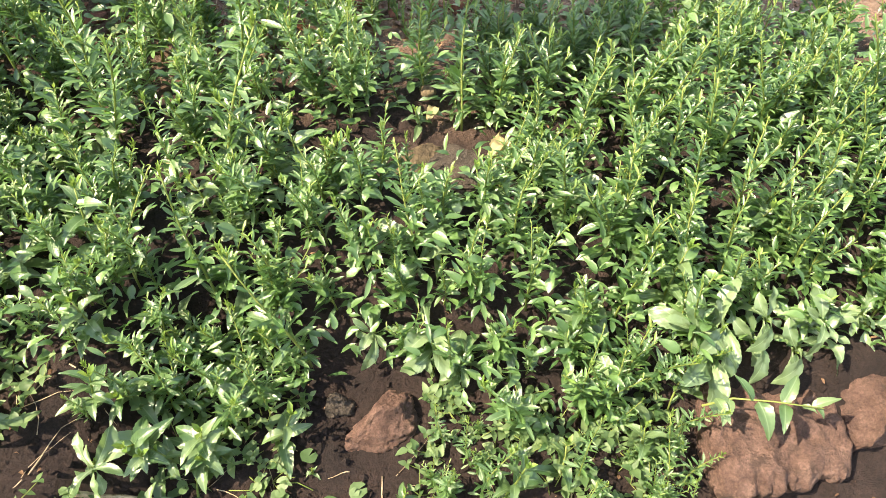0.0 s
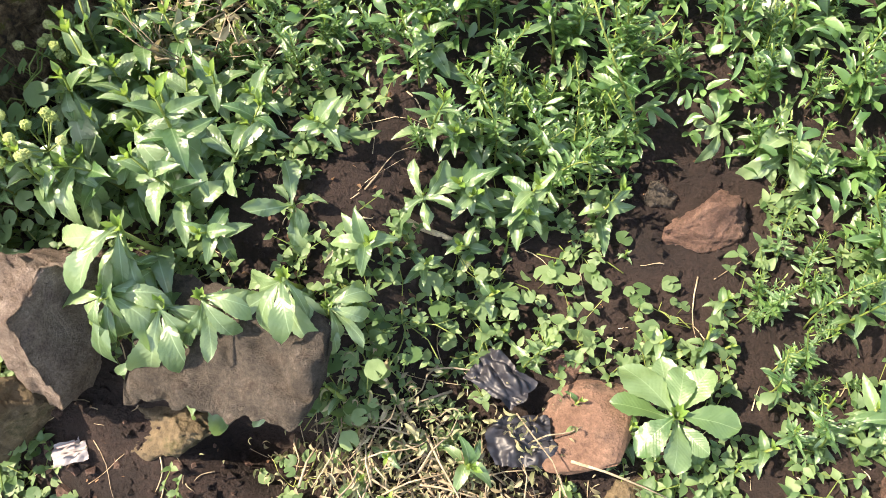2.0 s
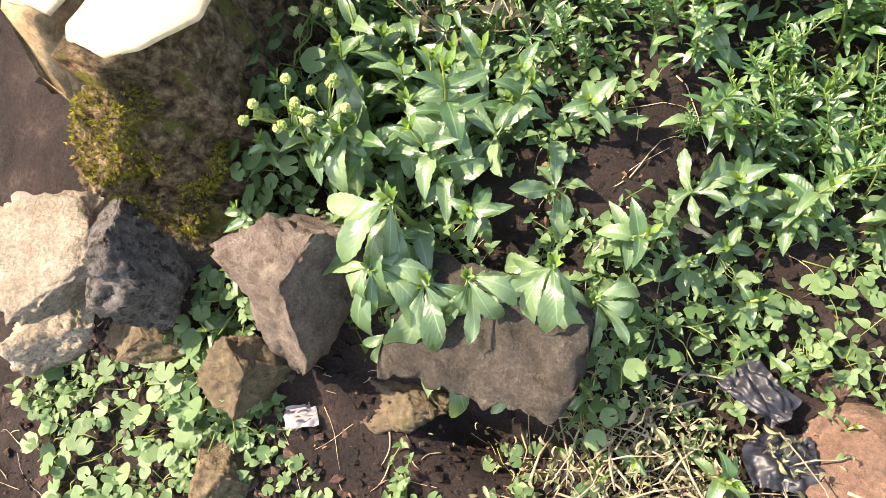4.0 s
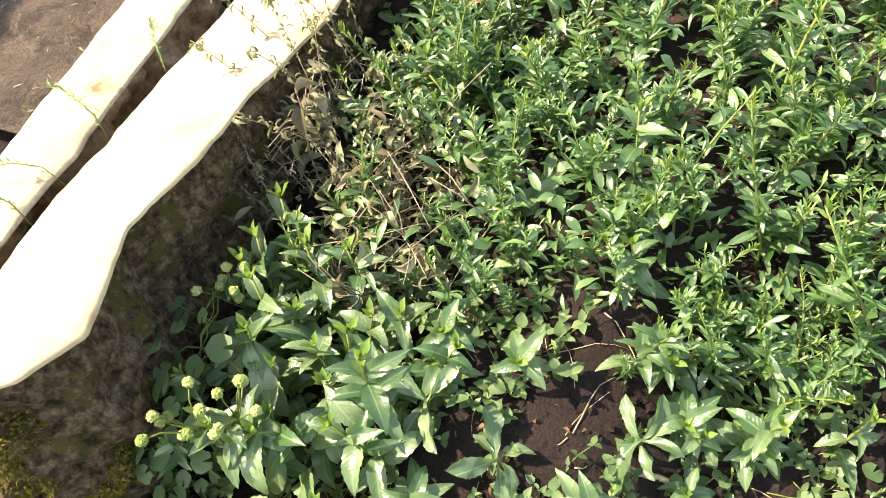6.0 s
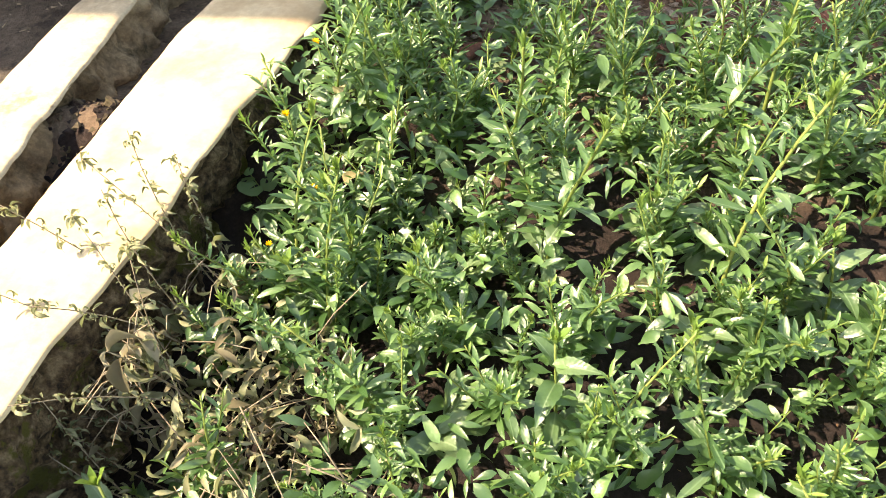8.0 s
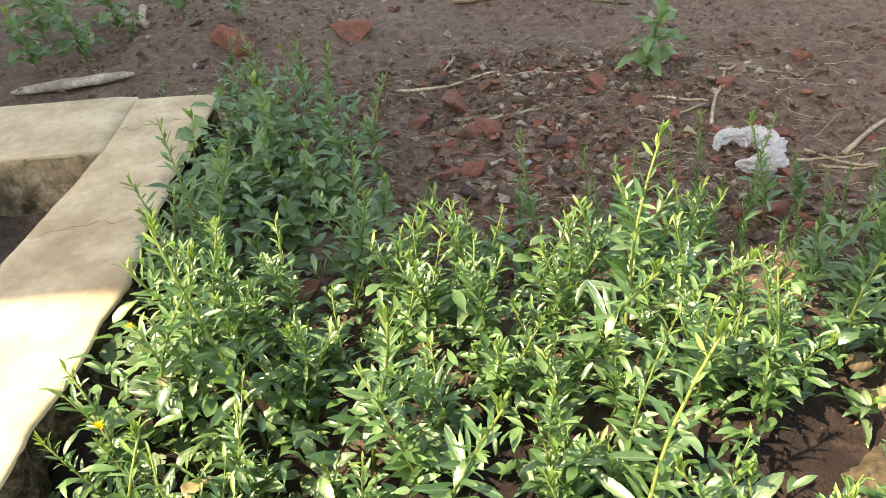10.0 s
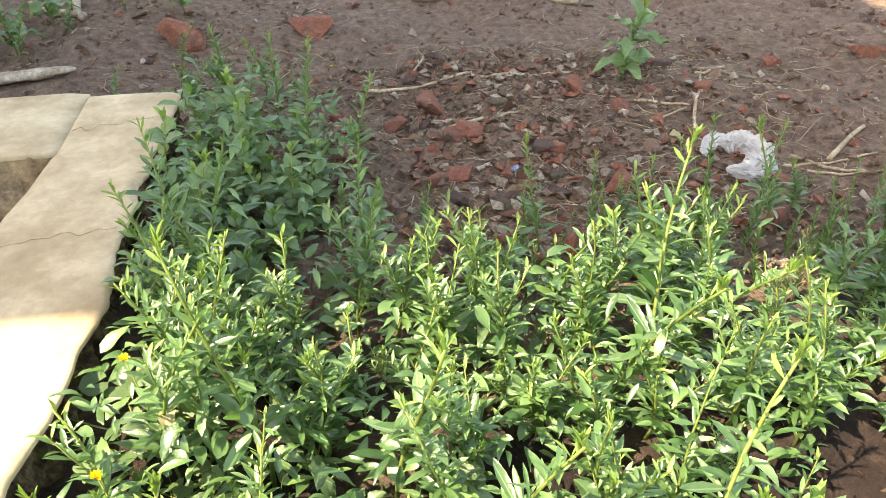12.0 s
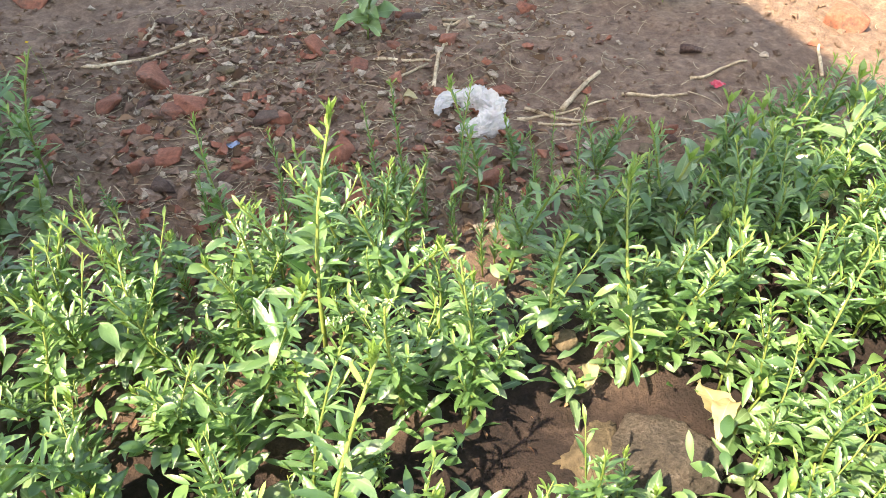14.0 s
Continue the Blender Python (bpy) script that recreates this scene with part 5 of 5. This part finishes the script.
for px, py, q in ((-0.64, 2.97, 0.07), (-0.16, 2.96, 0.05), (-0.76, 2.85, 0.05), (-0.6, 2.74, 0.045), (0.22, 2.89, 0.035), (0.88, 3.09, 0.06), (0.57, 3.1, 0.035), (-0.23, 2.15, 0.05), (0.08, 2.18, 0.05), (-0.24, 2.39, 0.05), (0.05, 2.9, 0.03), (-1.0, 3.63, 0.08), (-1.5, 3.62, 0.11), (-0.46, 2.43, 0.03), (-1.04, 1.98, 0.04), (-1.85, 3.0, 0.06), (-0.55, 2.75, 0.05), (1.5, 2.65, 0.07), (-0.9, 2.65, 0.045), (-0.35, 2.6, 0.04), (-0.7, 2.5, 0.04)):
    shard("brick_fragment", BRICK, (px, py, soil_z(px, py) + q * 0.2), (q, q * 0.8, q * 0.5), int(px * 100) + 500, r.uniform(0, 360), "broken piece of red brick on the soil", "brick", "broken bricks on the soil")
for i in range(180):
    px, py = r.gauss(-0.3, 0.4), r.uniform(2.1, 3.2)
    if r.random() < 0.2:
        px, py = r.uniform(-2.2, 1.8), r.uniform(2.9, 4.2)
    q = 0.009 + 0.034 * r.random() ** 2
    shard("brick_chip", r.choice((BRICK, RED_STONE, RED_STONE, TAN_STONE)), (px, py, soil_z(px, py) + q * 0.12), (q, q * r.uniform(0.6, 1), q * r.uniform(0.3, 0.55)), 600 + i, r.uniform(0, 360), "small chip of red brick on the soil", "brick", "brick chips on the soil")

grit, red_grit, pale_grit = Geo(), Geo(), Geo()
for i in range(3000):
    px, py = r.gauss(-0.35, 0.42), r.uniform(2.0, 3.3)
    if i % 5 == 0:
        px, py = r.uniform(-2.2, 1.9), r.uniform(2.5, 4.3)
    q = 0.005 + 0.02 * r.random() ** 2.5
    v = [Vector(p) * q * r.uniform(0.55, 1.3) for p in ((1, 0, 0), (-1, 0.3, 0), (0, 1, 0), (0.3, -1, 0), (0.3, 0.2, 0.6), (-0.2, 0, -0.6), (0.7, 0.7, 0.35))]
    (red_grit if r.random() < 0.25 else pale_grit if i % 4 == 0 else grit).add(v, [(0, 6, 4), (6, 2, 4), (2, 1, 4), (1, 3, 4), (3, 0, 4), (2, 6, 5), (6, 0, 5), (1, 2, 5), (3, 1, 5), (0, 3, 5)], pose(px, py, soil_z(px, py) + q * 0.35, r.uniform(-30, 30), r.uniform(-30, 30), r.uniform(0, 360)))
tagged(part("brick_grit", red_grit, BRICK, smooth=False), "fine red brick grit scattered on the soil", "grit", kind="stuff")
tagged(part("pale_grit", pale_grit, LIMESTONE, smooth=False), "fine pale grit scattered on the soil", "grit", kind="stuff")
tagged(part("stone_grit", grit, surface("brown_grit", [(0.3, (0.12, 0.072, 0.052)), (0.55, (0.22, 0.14, 0.1)), (0.75, (0.34, 0.23, 0.17))], 20.0, 120.0, 0.6, 0.9), smooth=False), "fine brown stone grit scattered on the soil", "grit", kind="stuff")

pebbles, drain = Geo(), Geo()
for i in range(1500):
    inside = i % 3 == 0
    px, py = (r.uniform(-1.84, -1.66), r.uniform(0.7, 2.4)) if inside else (r.uniform(-2.0, 0.2), r.gauss(-0.25, 0.14))
    q = 0.004 + 0.018 * r.random() ** 2.2
    v = [Vector(p) * q * r.uniform(0.6, 1.2) for p in ((1, 0, 0), (-1, 0.3, 0), (0, 1, 0), (0.3, -1, 0), (0.3, 0.2, 0.7), (-0.2, 0, -0.6), (0.7, 0.7, 0.4))]
    (drain if inside else pebbles).add(v, [(0, 6, 4), (6, 2, 4), (2, 1, 4), (1, 3, 4), (3, 0, 4), (2, 6, 5), (6, 0, 5), (1, 2, 5), (3, 1, 5), (0, 3, 5)], pose(px, py, soil_z(px, py) + q * 0.2, r.uniform(-30, 30), r.uniform(-30, 30), r.uniform(0, 360)))
tagged(part("rubble", pebbles, RED_STONE, smooth=False), "small brown stones and crumbs on the path", "rubble", kind="stuff")
tagged(part("drain_debris", drain, TAN_STONE, smooth=False), "tan debris on the floor of the drain", "debris", kind="stuff")

# ---- dry litter ----


def bent(px, py, length, yaw, r, lift=0.004, wig=0.06, n=6):
    """Points of a bent stalk lying on the ground."""
    out = []
    for k in range(n):
        q = k / (n - 1) - 0.5
        x = px + math.cos(yaw) * q * length - math.sin(yaw) * wig * length * math.sin(3 * q + yaw)
        y = py + math.sin(yaw) * q * length + math.cos(yaw) * wig * length * math.sin(3 * q + yaw)
        out.append((x, y, soil_z(x, y) + lift))
    return out


litter = Geo()
for i in range(3000):
    a = r.random()
    if a < 0.7:
        px, py = r.gauss(-0.25, 0.5), r.uniform(2.1, 3.4)
    elif a < 0.85:
        px, py = r.uniform(-2.1, 1.9), r.uniform(2.3, 4.3)
    else:
        px, py = r.uniform(-1.9, 0.6), r.uniform(-0.4, 0.8)
    tube(litter, bent(px, py, 0.02 + 0.15 * r.random() ** 3, r.uniform(0, 6.28), r, 0.004, r.uniform(-0.25, 0.25), 6), r.uniform(0.0006, 0.002), 0.0006, 4, i % 2)
tagged(part("straw_litter", litter, (STRAW, STALK)), "scattered bits of straw on the soil", "straw", kind="stuff")
for x0, y0, x1, y1, q, name, label in ((-0.84, 3.09, -0.47, 3.15, 0.006, "stick", "long thin dry stick on the soil"), (-0.48, 3.15, -0.13, 3.1, 0.0055, "stick", "long thin dry stick on the soil"), (-0.03, 2.83, 0.13, 2.78, 0.005, "stick", "pale split stick on the soil"), (-0.03, 2.71, 0.12, 2.77, 0.005, "stick", "pale split stick on the soil"),
                                       (0.26, 3.06, 0.43, 2.95, 0.0075, "stick", "pale forked twig on the soil"), (0.24, 3.0, 0.36, 3.03, 0.006, "stick", "pale forked twig on the soil"), (0.09, 2.65, 0.2, 2.86, 0.006, "stick", "thin bent twig on the soil"), (0.2, 2.86, 0.29, 3.04, 0.005, "stick", "thin bent twig on the soil"),
                                       (0.3, 2.48, 0.43, 2.33, 0.005, "stick", "dry brown stalk on the soil"), (0.38, 2.44, 0.56, 2.55, 0.008, "stick", "dry brown stalk on the soil"), (0.26, 2.45, 0.5, 2.4, 0.004, "stick", "dry brown stalk on the soil"), (0.3, 2.4, 0.48, 2.31, 0.004, "stick", "dry brown stalk on the soil"), (0.55, 2.42, 0.71, 2.35, 0.005, "stick", "pale stalk on the soil"),
                                       (-0.67, 3.22, -0.57, 3.36, 0.006, "stick", "short dry stick on the soil"), (-0.62, 2.8, -0.35, 2.85, 0.006, "stick", "short dry stick on the soil"),
                                       (0.78, 2.45, 1.0, 2.48, 0.005, "stick", "pale stalk on the soil"), (1.2, 2.4, 1.32, 2.55, 0.006, "stick", "pale stalk in a sunny patch"), (-0.62, 0.33, -0.36, 0.15, 0.006, "stick", "thin brown stick on the straw heap"),
                                       (-0.66, 0.58, -0.5, 0.62, 0.007, "stick", "weathered splinter of wood on the slope"), (-2.15, 4.15, -1.9, 3.95, 0.016, "stick", "weathered thick branch on the ground"), (-1.98, 4.2, -1.9, 3.92, 0.018, "stick", "weathered thick branch on the ground")):
    v = Vector((x1 - x0, y1 - y0))
    pts = bent((x0 + x1) / 2, (y0 + y1) / 2, v.length, math.atan2(v.y, v.x), r, q * 0.9, 0.04, 9)
    tagged(part(name, tube(Geo(), pts, q, q * 0.7, 7), STALK if q in (0.0075,) else STRAW if q < 0.015 else WOOD), label, "stick", "sticks on the soil")


def plank(px, py, yaw):
    """A split, weathered piece of wood."""
    g = Geo()
    n = 14
    for k in range(n + 1):
        q = k / n
        w, h = 0.026 * (0.35 + math.sin(math.pi * q) ** 0.5), 0.013 * (0.3 + math.sin(math.pi * q) ** 0.4)
        for a in range(8):
            c, s_ = math.cos(a * math.pi / 4), math.sin(a * math.pi / 4)
            e = 1 + 0.25 * noise.noise((a * 3.0, q * 6, 4.0))
            g.v.append(((q - 0.5) * 0.42, c * w * e, s_ * h * e))
    g.f = [(k * 8 + a, k * 8 + (a + 1) % 8, k * 8 + 8 + (a + 1) % 8, k * 8 + 8 + a) for k in range(n) for a in range(8)] + [tuple(range(8)), tuple(n * 8 + a for a in range(8))]
    ob = part("wood_piece", g, WOOD)
    ob.matrix_basis = pose(px, py, soil_z(px, py) + 0.02, 0, 0, yaw)
    return tagged(ob, "weathered split piece of pale wood on the soil", "wood")


plank(-1.98, 3.28, 12)
hose = Geo()
tube(hose, [(-0.58 + 0.075 * k, 3.98 - 0.05 * (k / 9) ** 2 * 3.2, soil_z(-0.58 + 0.075 * k, 3.95) + 0.02) for k in range(10)], 0.022, 0.018, 10)
tagged(part("cane", hose, STRAW), "pale yellow bent cane lying on the soil", "cane")

heap = tagged(new("straw_heap"), "tangled heap of dry straw-coloured stalks on the bank", "straw heap")
stalks, curled = Geo(), Geo()
for k in range(120):
    px, py = r.gauss(-0.48, 0.15), r.gauss(0.16, 0.08)
    h, yaw, l = r.uniform(0.0, 0.1), r.uniform(0, 6.28), r.uniform(0.05, 0.2)
    z = soil_z(px, py)
    d = Vector((math.cos(yaw), math.sin(yaw), r.uniform(-0.25, 0.25)))
    c = Vector((px, py, z + h))
    if r.random() < 0.5:
        e = Vector((r.uniform(-1, 1), r.uniform(-1, 1), r.uniform(-0.2, 0.6))) * l * 0.35
        tube(stalks, [c, c + e * 0.5 + Vector((0, 0, 0.006)), c + e], 0.001, 0.0006, 3)
    tube(stalks, [c - d * l / 2, c - d * l / 6 + Vector((0, 0, 0.015)), c + d * l / 6 + Vector((0.01, 0, 0.01)), c + d * l / 2], r.uniform(0.0014, 0.0034), 0.001, 5)
wilt = Geo()
for k in range(1100):
    px, py = r.gauss(-0.48, 0.15), r.gauss(0.16, 0.085)
    l = r.uniform(0.012, 0.036)
    v, f = blade(l, l * 0.28, "lance", r.uniform(1, 3), 0.6, 5, 2, 0.4, r)
    (wilt if k % 3 else curled).add(v, f, turned(px, py, soil_z(px, py) + r.uniform(0.01, 0.1), r.uniform(0, 360), r.uniform(-40, 60), r.uniform(-60, 60)))
part("dry_stalk", stalks, STALK, heap)["kind"] = "stuff"
part("dry_leaf", curled, DRY_LEAF, heap, "curled grey-brown dry leaves")["kind"] = "stuff"
part("wilted_leaf", wilt, WILT, heap, "wilted grey-green leaves")["kind"] = "stuff"
for k, (px, py) in enumerate(((-0.55, 0.2), (-0.42, 0.22), (-0.62, 0.12), (-0.38, 0.1), (-0.5, 0.05), (-0.66, 0.24), (-0.3, 0.16))):
    plant(SEEDLINGS[k % 3], px, py, k * 70, 1.8, 25, k * 55, -0.04)


def film(name, mat, at, size, seed, label, turn=0.0, bend=None, n=26, lift=0.3):
    """A crumpled sheet of plastic film."""
    g = Geo()
    for j in range(n + 1):
        for i in range(n + 1):
            u, v = i / n - 0.5, j / n - 0.5
            edge = 1 + 0.25 * noise.noise((math.atan2(v, u) * 1.5, seed, 0.0))
            x, y = u * size[0] * edge, v * size[1] * edge
            if bend:
                a = u * bend
                x, y = (size[0] * 0.4 + y) * math.sin(a), (size[0] * 0.4 + y) * math.cos(a) - size[0] * 0.4
            z = lift * size[1] * (0.5 + 0.5 * math.cos(2.6 * v)) + size[1] * (0.4 * abs(noise.noise((u * 2.6, v * 2.6, seed))) + 0.16 * abs(noise.noise((u * 6 + 3, v * 6, seed))) + 0.03 * noise.noise((u * 13, v * 13, seed)))
            g.v.append((x, y, z))
    g.f = [(j * (n + 1) + i, j * (n + 1) + i + 1, (j + 1) * (n + 1) + i + 1, (j + 1) * (n + 1) + i) for j in range(n) for i in range(n)]
    ob = part(name, g, mat)
    ob.matrix_basis = pose(*at, 0, 0, turn)
    return tagged(ob, label, "plastic")


def bag(at):
    """A thin bag, blown together into a crumpled crescent."""
    g, n, sides = Geo(), 90, 30
    for i in range(n + 1):
        u = i / n
        a = radians(165 - 300 * u)
        fat = 0.038 * math.sin(math.pi * min(1, max(0.02, u))) ** 0.5 * (0.75 + 0.5 * u)
        c = Vector((0.075 * math.cos(a), 0.085 * math.sin(a), 0.02))
        out = Vector((math.cos(a), math.sin(a), 0))
        for k in range(sides):
            b = 2 * math.pi * k / sides
            e = 1 + 0.7 * noise.noise((u * 9, math.cos(b) * 1.6, math.sin(b) * 1.6)) - 0.8 * abs(noise.noise((u * 22, math.cos(b) * 4, math.sin(b) * 4)))
            g.v.append(c + (out * math.cos(b) + Vector((0, 0, 0.85)) * math.sin(b)) * fat * e)
    g.f = [(i * sides + k, i * sides + (k + 1) % sides, (i + 1) * sides + (k + 1) % sides, (i + 1) * sides + k) for i in range(n) for k in range(sides)]
    g.f += [tuple(range(sides)), tuple(n * sides + k for k in range(sides))]
    ob = part("plastic_bag", g, WHITE_FILM, smooth=False)
    ob.matrix_basis = pose(*at)
    return tagged(ob, "crumpled translucent white plastic bag on the soil", "plastic bag")


bag((0.13, 2.48, soil_z(0.13, 2.48) + 0.008))
film("black_plastic_film", BLACK_FILM, (-0.32, 0.28, soil_z(-0.32, 0.28) + 0.02), (0.12, 0.1), 8.0, "torn shiny black plastic film on the slope", 20)
film("black_plastic_film", BLACK_FILM, (-0.39, 0.38, soil_z(-0.39, 0.38) + 0.02), (0.08, 0.12), 12.0, "torn shiny black plastic film in the soil", 70)
film("blue_wrapper", BLUE, (-0.47, 2.54, soil_z(-0.47, 2.54)), (0.035, 0.025), 5.0, "small crumpled blue wrapper on the soil", 40, None, 10)
film("blue_wrapper", BLUE, (0.38, 0.45, soil_z(0.38, 0.45) + 0.03), (0.035, 0.025), 6.0, "small pale blue plastic scrap", 10, None, 10)
film("red_scrap", RED, (0.83, 2.39, soil_z(0.83, 2.39)), (0.04, 0.03), 7.0, "small red plastic scrap on the soil", 10, None, 10)

# crumbs of soil
clods = Geo()
for i in range(13000):
    a = r.random()
    if a < 0.35:
        px, py = r.uniform(-2.2, 2.0), r.uniform(1.9, 4.4)
    elif a < 0.45:
        px, py = r.uniform(-1.86, -1.6), r.uniform(0.6, 2.4)
    elif a < 0.5:
        px, py = r.uniform(-3.0, -2.0), r.uniform(0.4, 2.4)
    else:
        px, py = r.uniform(-1.9, 1.0), r.uniform(-0.5, 0.95)
    q = 0.003 + 0.012 * r.random() ** 3
    v = [Vector(p) * q * r.uniform(0.6, 1.2) for p in ((1, 0, 0), (-1, 0, 0), (0, 1, 0), (0, -1, 0), (0, 0, 1), (0, 0, -1))]
    clods.add(v, [(0, 2, 4), (2, 1, 4), (1, 3, 4), (3, 0, 4), (2, 0, 5), (1, 2, 5), (3, 1, 5), (0, 3, 5)], Matrix.Translation((px, py, soil_z(px, py) + q * 0.3)) @ Euler((r.uniform(0, 6), r.uniform(0, 6), 0)).to_matrix().to_4x4())
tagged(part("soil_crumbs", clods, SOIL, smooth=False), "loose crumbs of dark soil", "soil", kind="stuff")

# moss on the side and the end of the kerb
moss = Geo()
for ob in KERB.children:
    if ob.name.startswith("cap"):
        continue
    mat_w = ob.matrix_basis
    for v in ob.data.vertices:
        p, nrm = mat_w @ v.co, (mat_w.to_3x3() @ v.normal).normalized()
        if p.y > 1.1 or p.x < -1.75 or p.z < 0.02 or (nrm.x < 0.1 and nrm.y > -0.1):
            continue
        if noise.noise((p.x * 8, p.y * 7, p.z * 10)) < (-0.12 if p.y < 0.45 else 0.0) or r.random() < 0.45:
            continue
        side = nrm.orthogonal().normalized()
        for k in range(4):
            l = r.uniform(0.004, 0.011)
            d = (nrm + side * r.uniform(-0.9, 0.9) + nrm.cross(side) * r.uniform(-0.9, 0.9)).normalized()
            q = p + Vector((r.uniform(-0.004, 0.004), r.uniform(-0.004, 0.004), r.uniform(-0.004, 0.004)))
            e = d.orthogonal().normalized() * l * 0.3
            moss.add([q - e, q + e, q + d * l], [(0, 1, 2)])
tagged(part("moss", moss, MOSS), "yellow-green moss on the damp kerb side", "moss", kind="stuff")


def sprig_of(seed):
    """A thin creeping sprig with short needle leaves."""
    q = random.Random(seed)
    root = new("needle_sprig")
    line_ = [Vector((0, 0, 0)), Vector((0.02, 0, 0.05)), Vector((0.06, 0.01, 0.075)), Vector((0.12, 0.015, 0.07)), Vector((0.17, 0.03, 0.06))]
    part("stem", tube(Geo(), line_, 0.0015, 0.0008, 4), STEM, root)
    needles = Geo()
    for k in range(46):
        u = 4 * (0.15 + 0.85 * k / 46)
        a, b = line_[int(min(3, u))], line_[int(min(3, u)) + 1]
        l = q.uniform(0.008, 0.017)
        needles.add(*blade(l, l * 0.28, "lance", 0.2, 0.3, 2), turned(*a.lerp(b, u - int(min(3, u))), -90 + q.choice((-45, 45)) + q.uniform(-25, 25), q.uniform(-20, 50)))
    part("needle", needles, SHADE_LEAF, root)["kind"] = "stuff"
    return tagged(root, "thin dark green sprig growing from the drain crack", "weed", "sprigs in the drain crack")


SPRIG = sprig_of(9)
for k, (px, py, yaw, z) in enumerate(((-1.665, 0.44, 190, 0.53), (-1.665, 0.55, 170, 0.53), (-1.67, 0.65, 200, 0.53), (-1.67, 0.78, 150, 0.53), (-1.675, 0.5, 230, 0.53), (-1.69, 1.0, 120, 0.5))):
    m = pose(px, py, z, 0, 0, yaw)
    if k:
        copy_thing(SPRIG, m)
    else:
        SPRIG.matrix_basis = m

# trodden cement floor beyond the drain
slab = Geo()
nx, ny = 40, 60
for b in range(ny + 1):
    for a in range(nx + 1):
        x, y = -3.4 + 1.32 * a / nx - 0.12 * (b / ny), 0.95 + 1.45 * b / ny + 0.06 * math.sin(2.3 * a / nx + 1)
        slab.v.append((x, y, 0.315 + 0.004 * noise.noise((x * 5, y * 5, 1.0)) + (0.03 * smooth(1.35, 1.42, y + 0.1 * noise.noise((x * 3, 0.0, 2.0))))))
slab.f = [(b * (nx + 1) + a, b * (nx + 1) + a + 1, (b + 1) * (nx + 1) + a + 1, (b + 1) * (nx + 1) + a) for b in range(ny) for a in range(nx)]
tagged(part("pavement", slab, surface("dirty_cement", [(0.3, (0.05, 0.037, 0.028)), (0.55, (0.1, 0.077, 0.059)), (0.75, (0.17, 0.135, 0.105))], 4.0, 60.0, 1.0, 0.9, (0.03, 0.021, 0.016), 7.0, 0.02, (0.52, 0.6))), "worn brown cement floor with a low step", "pavement", kind="structure")
scraps = Geo()
for i in range(220):
    px, py = r.uniform(-3.2, -2.05), r.uniform(1.0, 2.4)
    tube(scraps, [(px, py, 0.36), (px + r.uniform(-0.03, 0.03), py + r.uniform(-0.03, 0.03), 0.362)], r.uniform(0.001, 0.004), 0.001, 4)
tagged(part("floor_litter", scraps, STALK), "dry stalks and scraps on the cement floor", "litter", kind="stuff")
for px, py, size in ((-2.12, 0.72, 0.9), (-2.22, 0.8, 0.9), (-2.3, 0.7, 0.8), (-2.15, 0.85, 0.8)):
    plant(rng.choice(SEEDLINGS), px, py, px * 700, 2.0 * size, 8, 30)
film("plastic_scrap", WHITE_FILM, (-2.17, 0.9, soil_z(-2.17, 0.9) + 0.04), (0.06, 0.05), 15.0, "small crumpled white plastic scrap among weeds", 30, None, 12)
wrapper = film("printed_wrapper", plain("pale_wrapper", (0.17, 0.155, 0.16), 0.5), (-1.2, 0.01, soil_z(-1.2, 0.01) + 0.015), (0.07, 0.05), 2.0, "torn pale wrapper with faded pink print", 35, None, 12, 0.05)
for k in range(3):
    bar = Geo().add([(-0.02, -0.012 + 0.01 * k, 0.022), (0.015, -0.012 + 0.01 * k, 0.022), (0.015, -0.008 + 0.01 * k, 0.022), (-0.02, -0.008 + 0.01 * k, 0.022)], [(0, 1, 2, 3)])
    part("print", bar, plain("faded_print", (0.2, 0.12, 0.13), 0.5), wrapper, "faded pink line of print")

# brown dead leaves on the soil
brown = Geo()
for i in range(3400):
    a = r.random()
    if a < 0.55:
        px, py = r.gauss(-0.35, 0.5), r.uniform(1.8, 3.3)
    elif a < 0.63:
        px, py = r.uniform(-2.2, 1.9), r.uniform(2.6, 4.3)
    elif a < 0.72:
        px, py = r.uniform(-2.4, -1.0), r.uniform(2.8, 4.0)
    else:
        px, py = r.uniform(-1.6, 1.2), r.uniform(-0.3, 1.8)
    l = (0.01 + 0.04 * r.random() ** 2) * (1.0 if py > 2.0 else 0.5)
    v, f = blade(l, l * r.uniform(0.2, 0.6), "ovate", r.uniform(0.3, 2.4), 0.3, 4, 2, 0.2, r)
    brown.add(v, f, turned(px, py, soil_z(px, py) + 0.009, r.uniform(0, 360), r.uniform(-12, 20), r.uniform(-30, 30)))
tagged(part("dead_leaves", brown, LITTER), "brown dead leaf scraps on the soil", "dead leaves", kind="stuff")
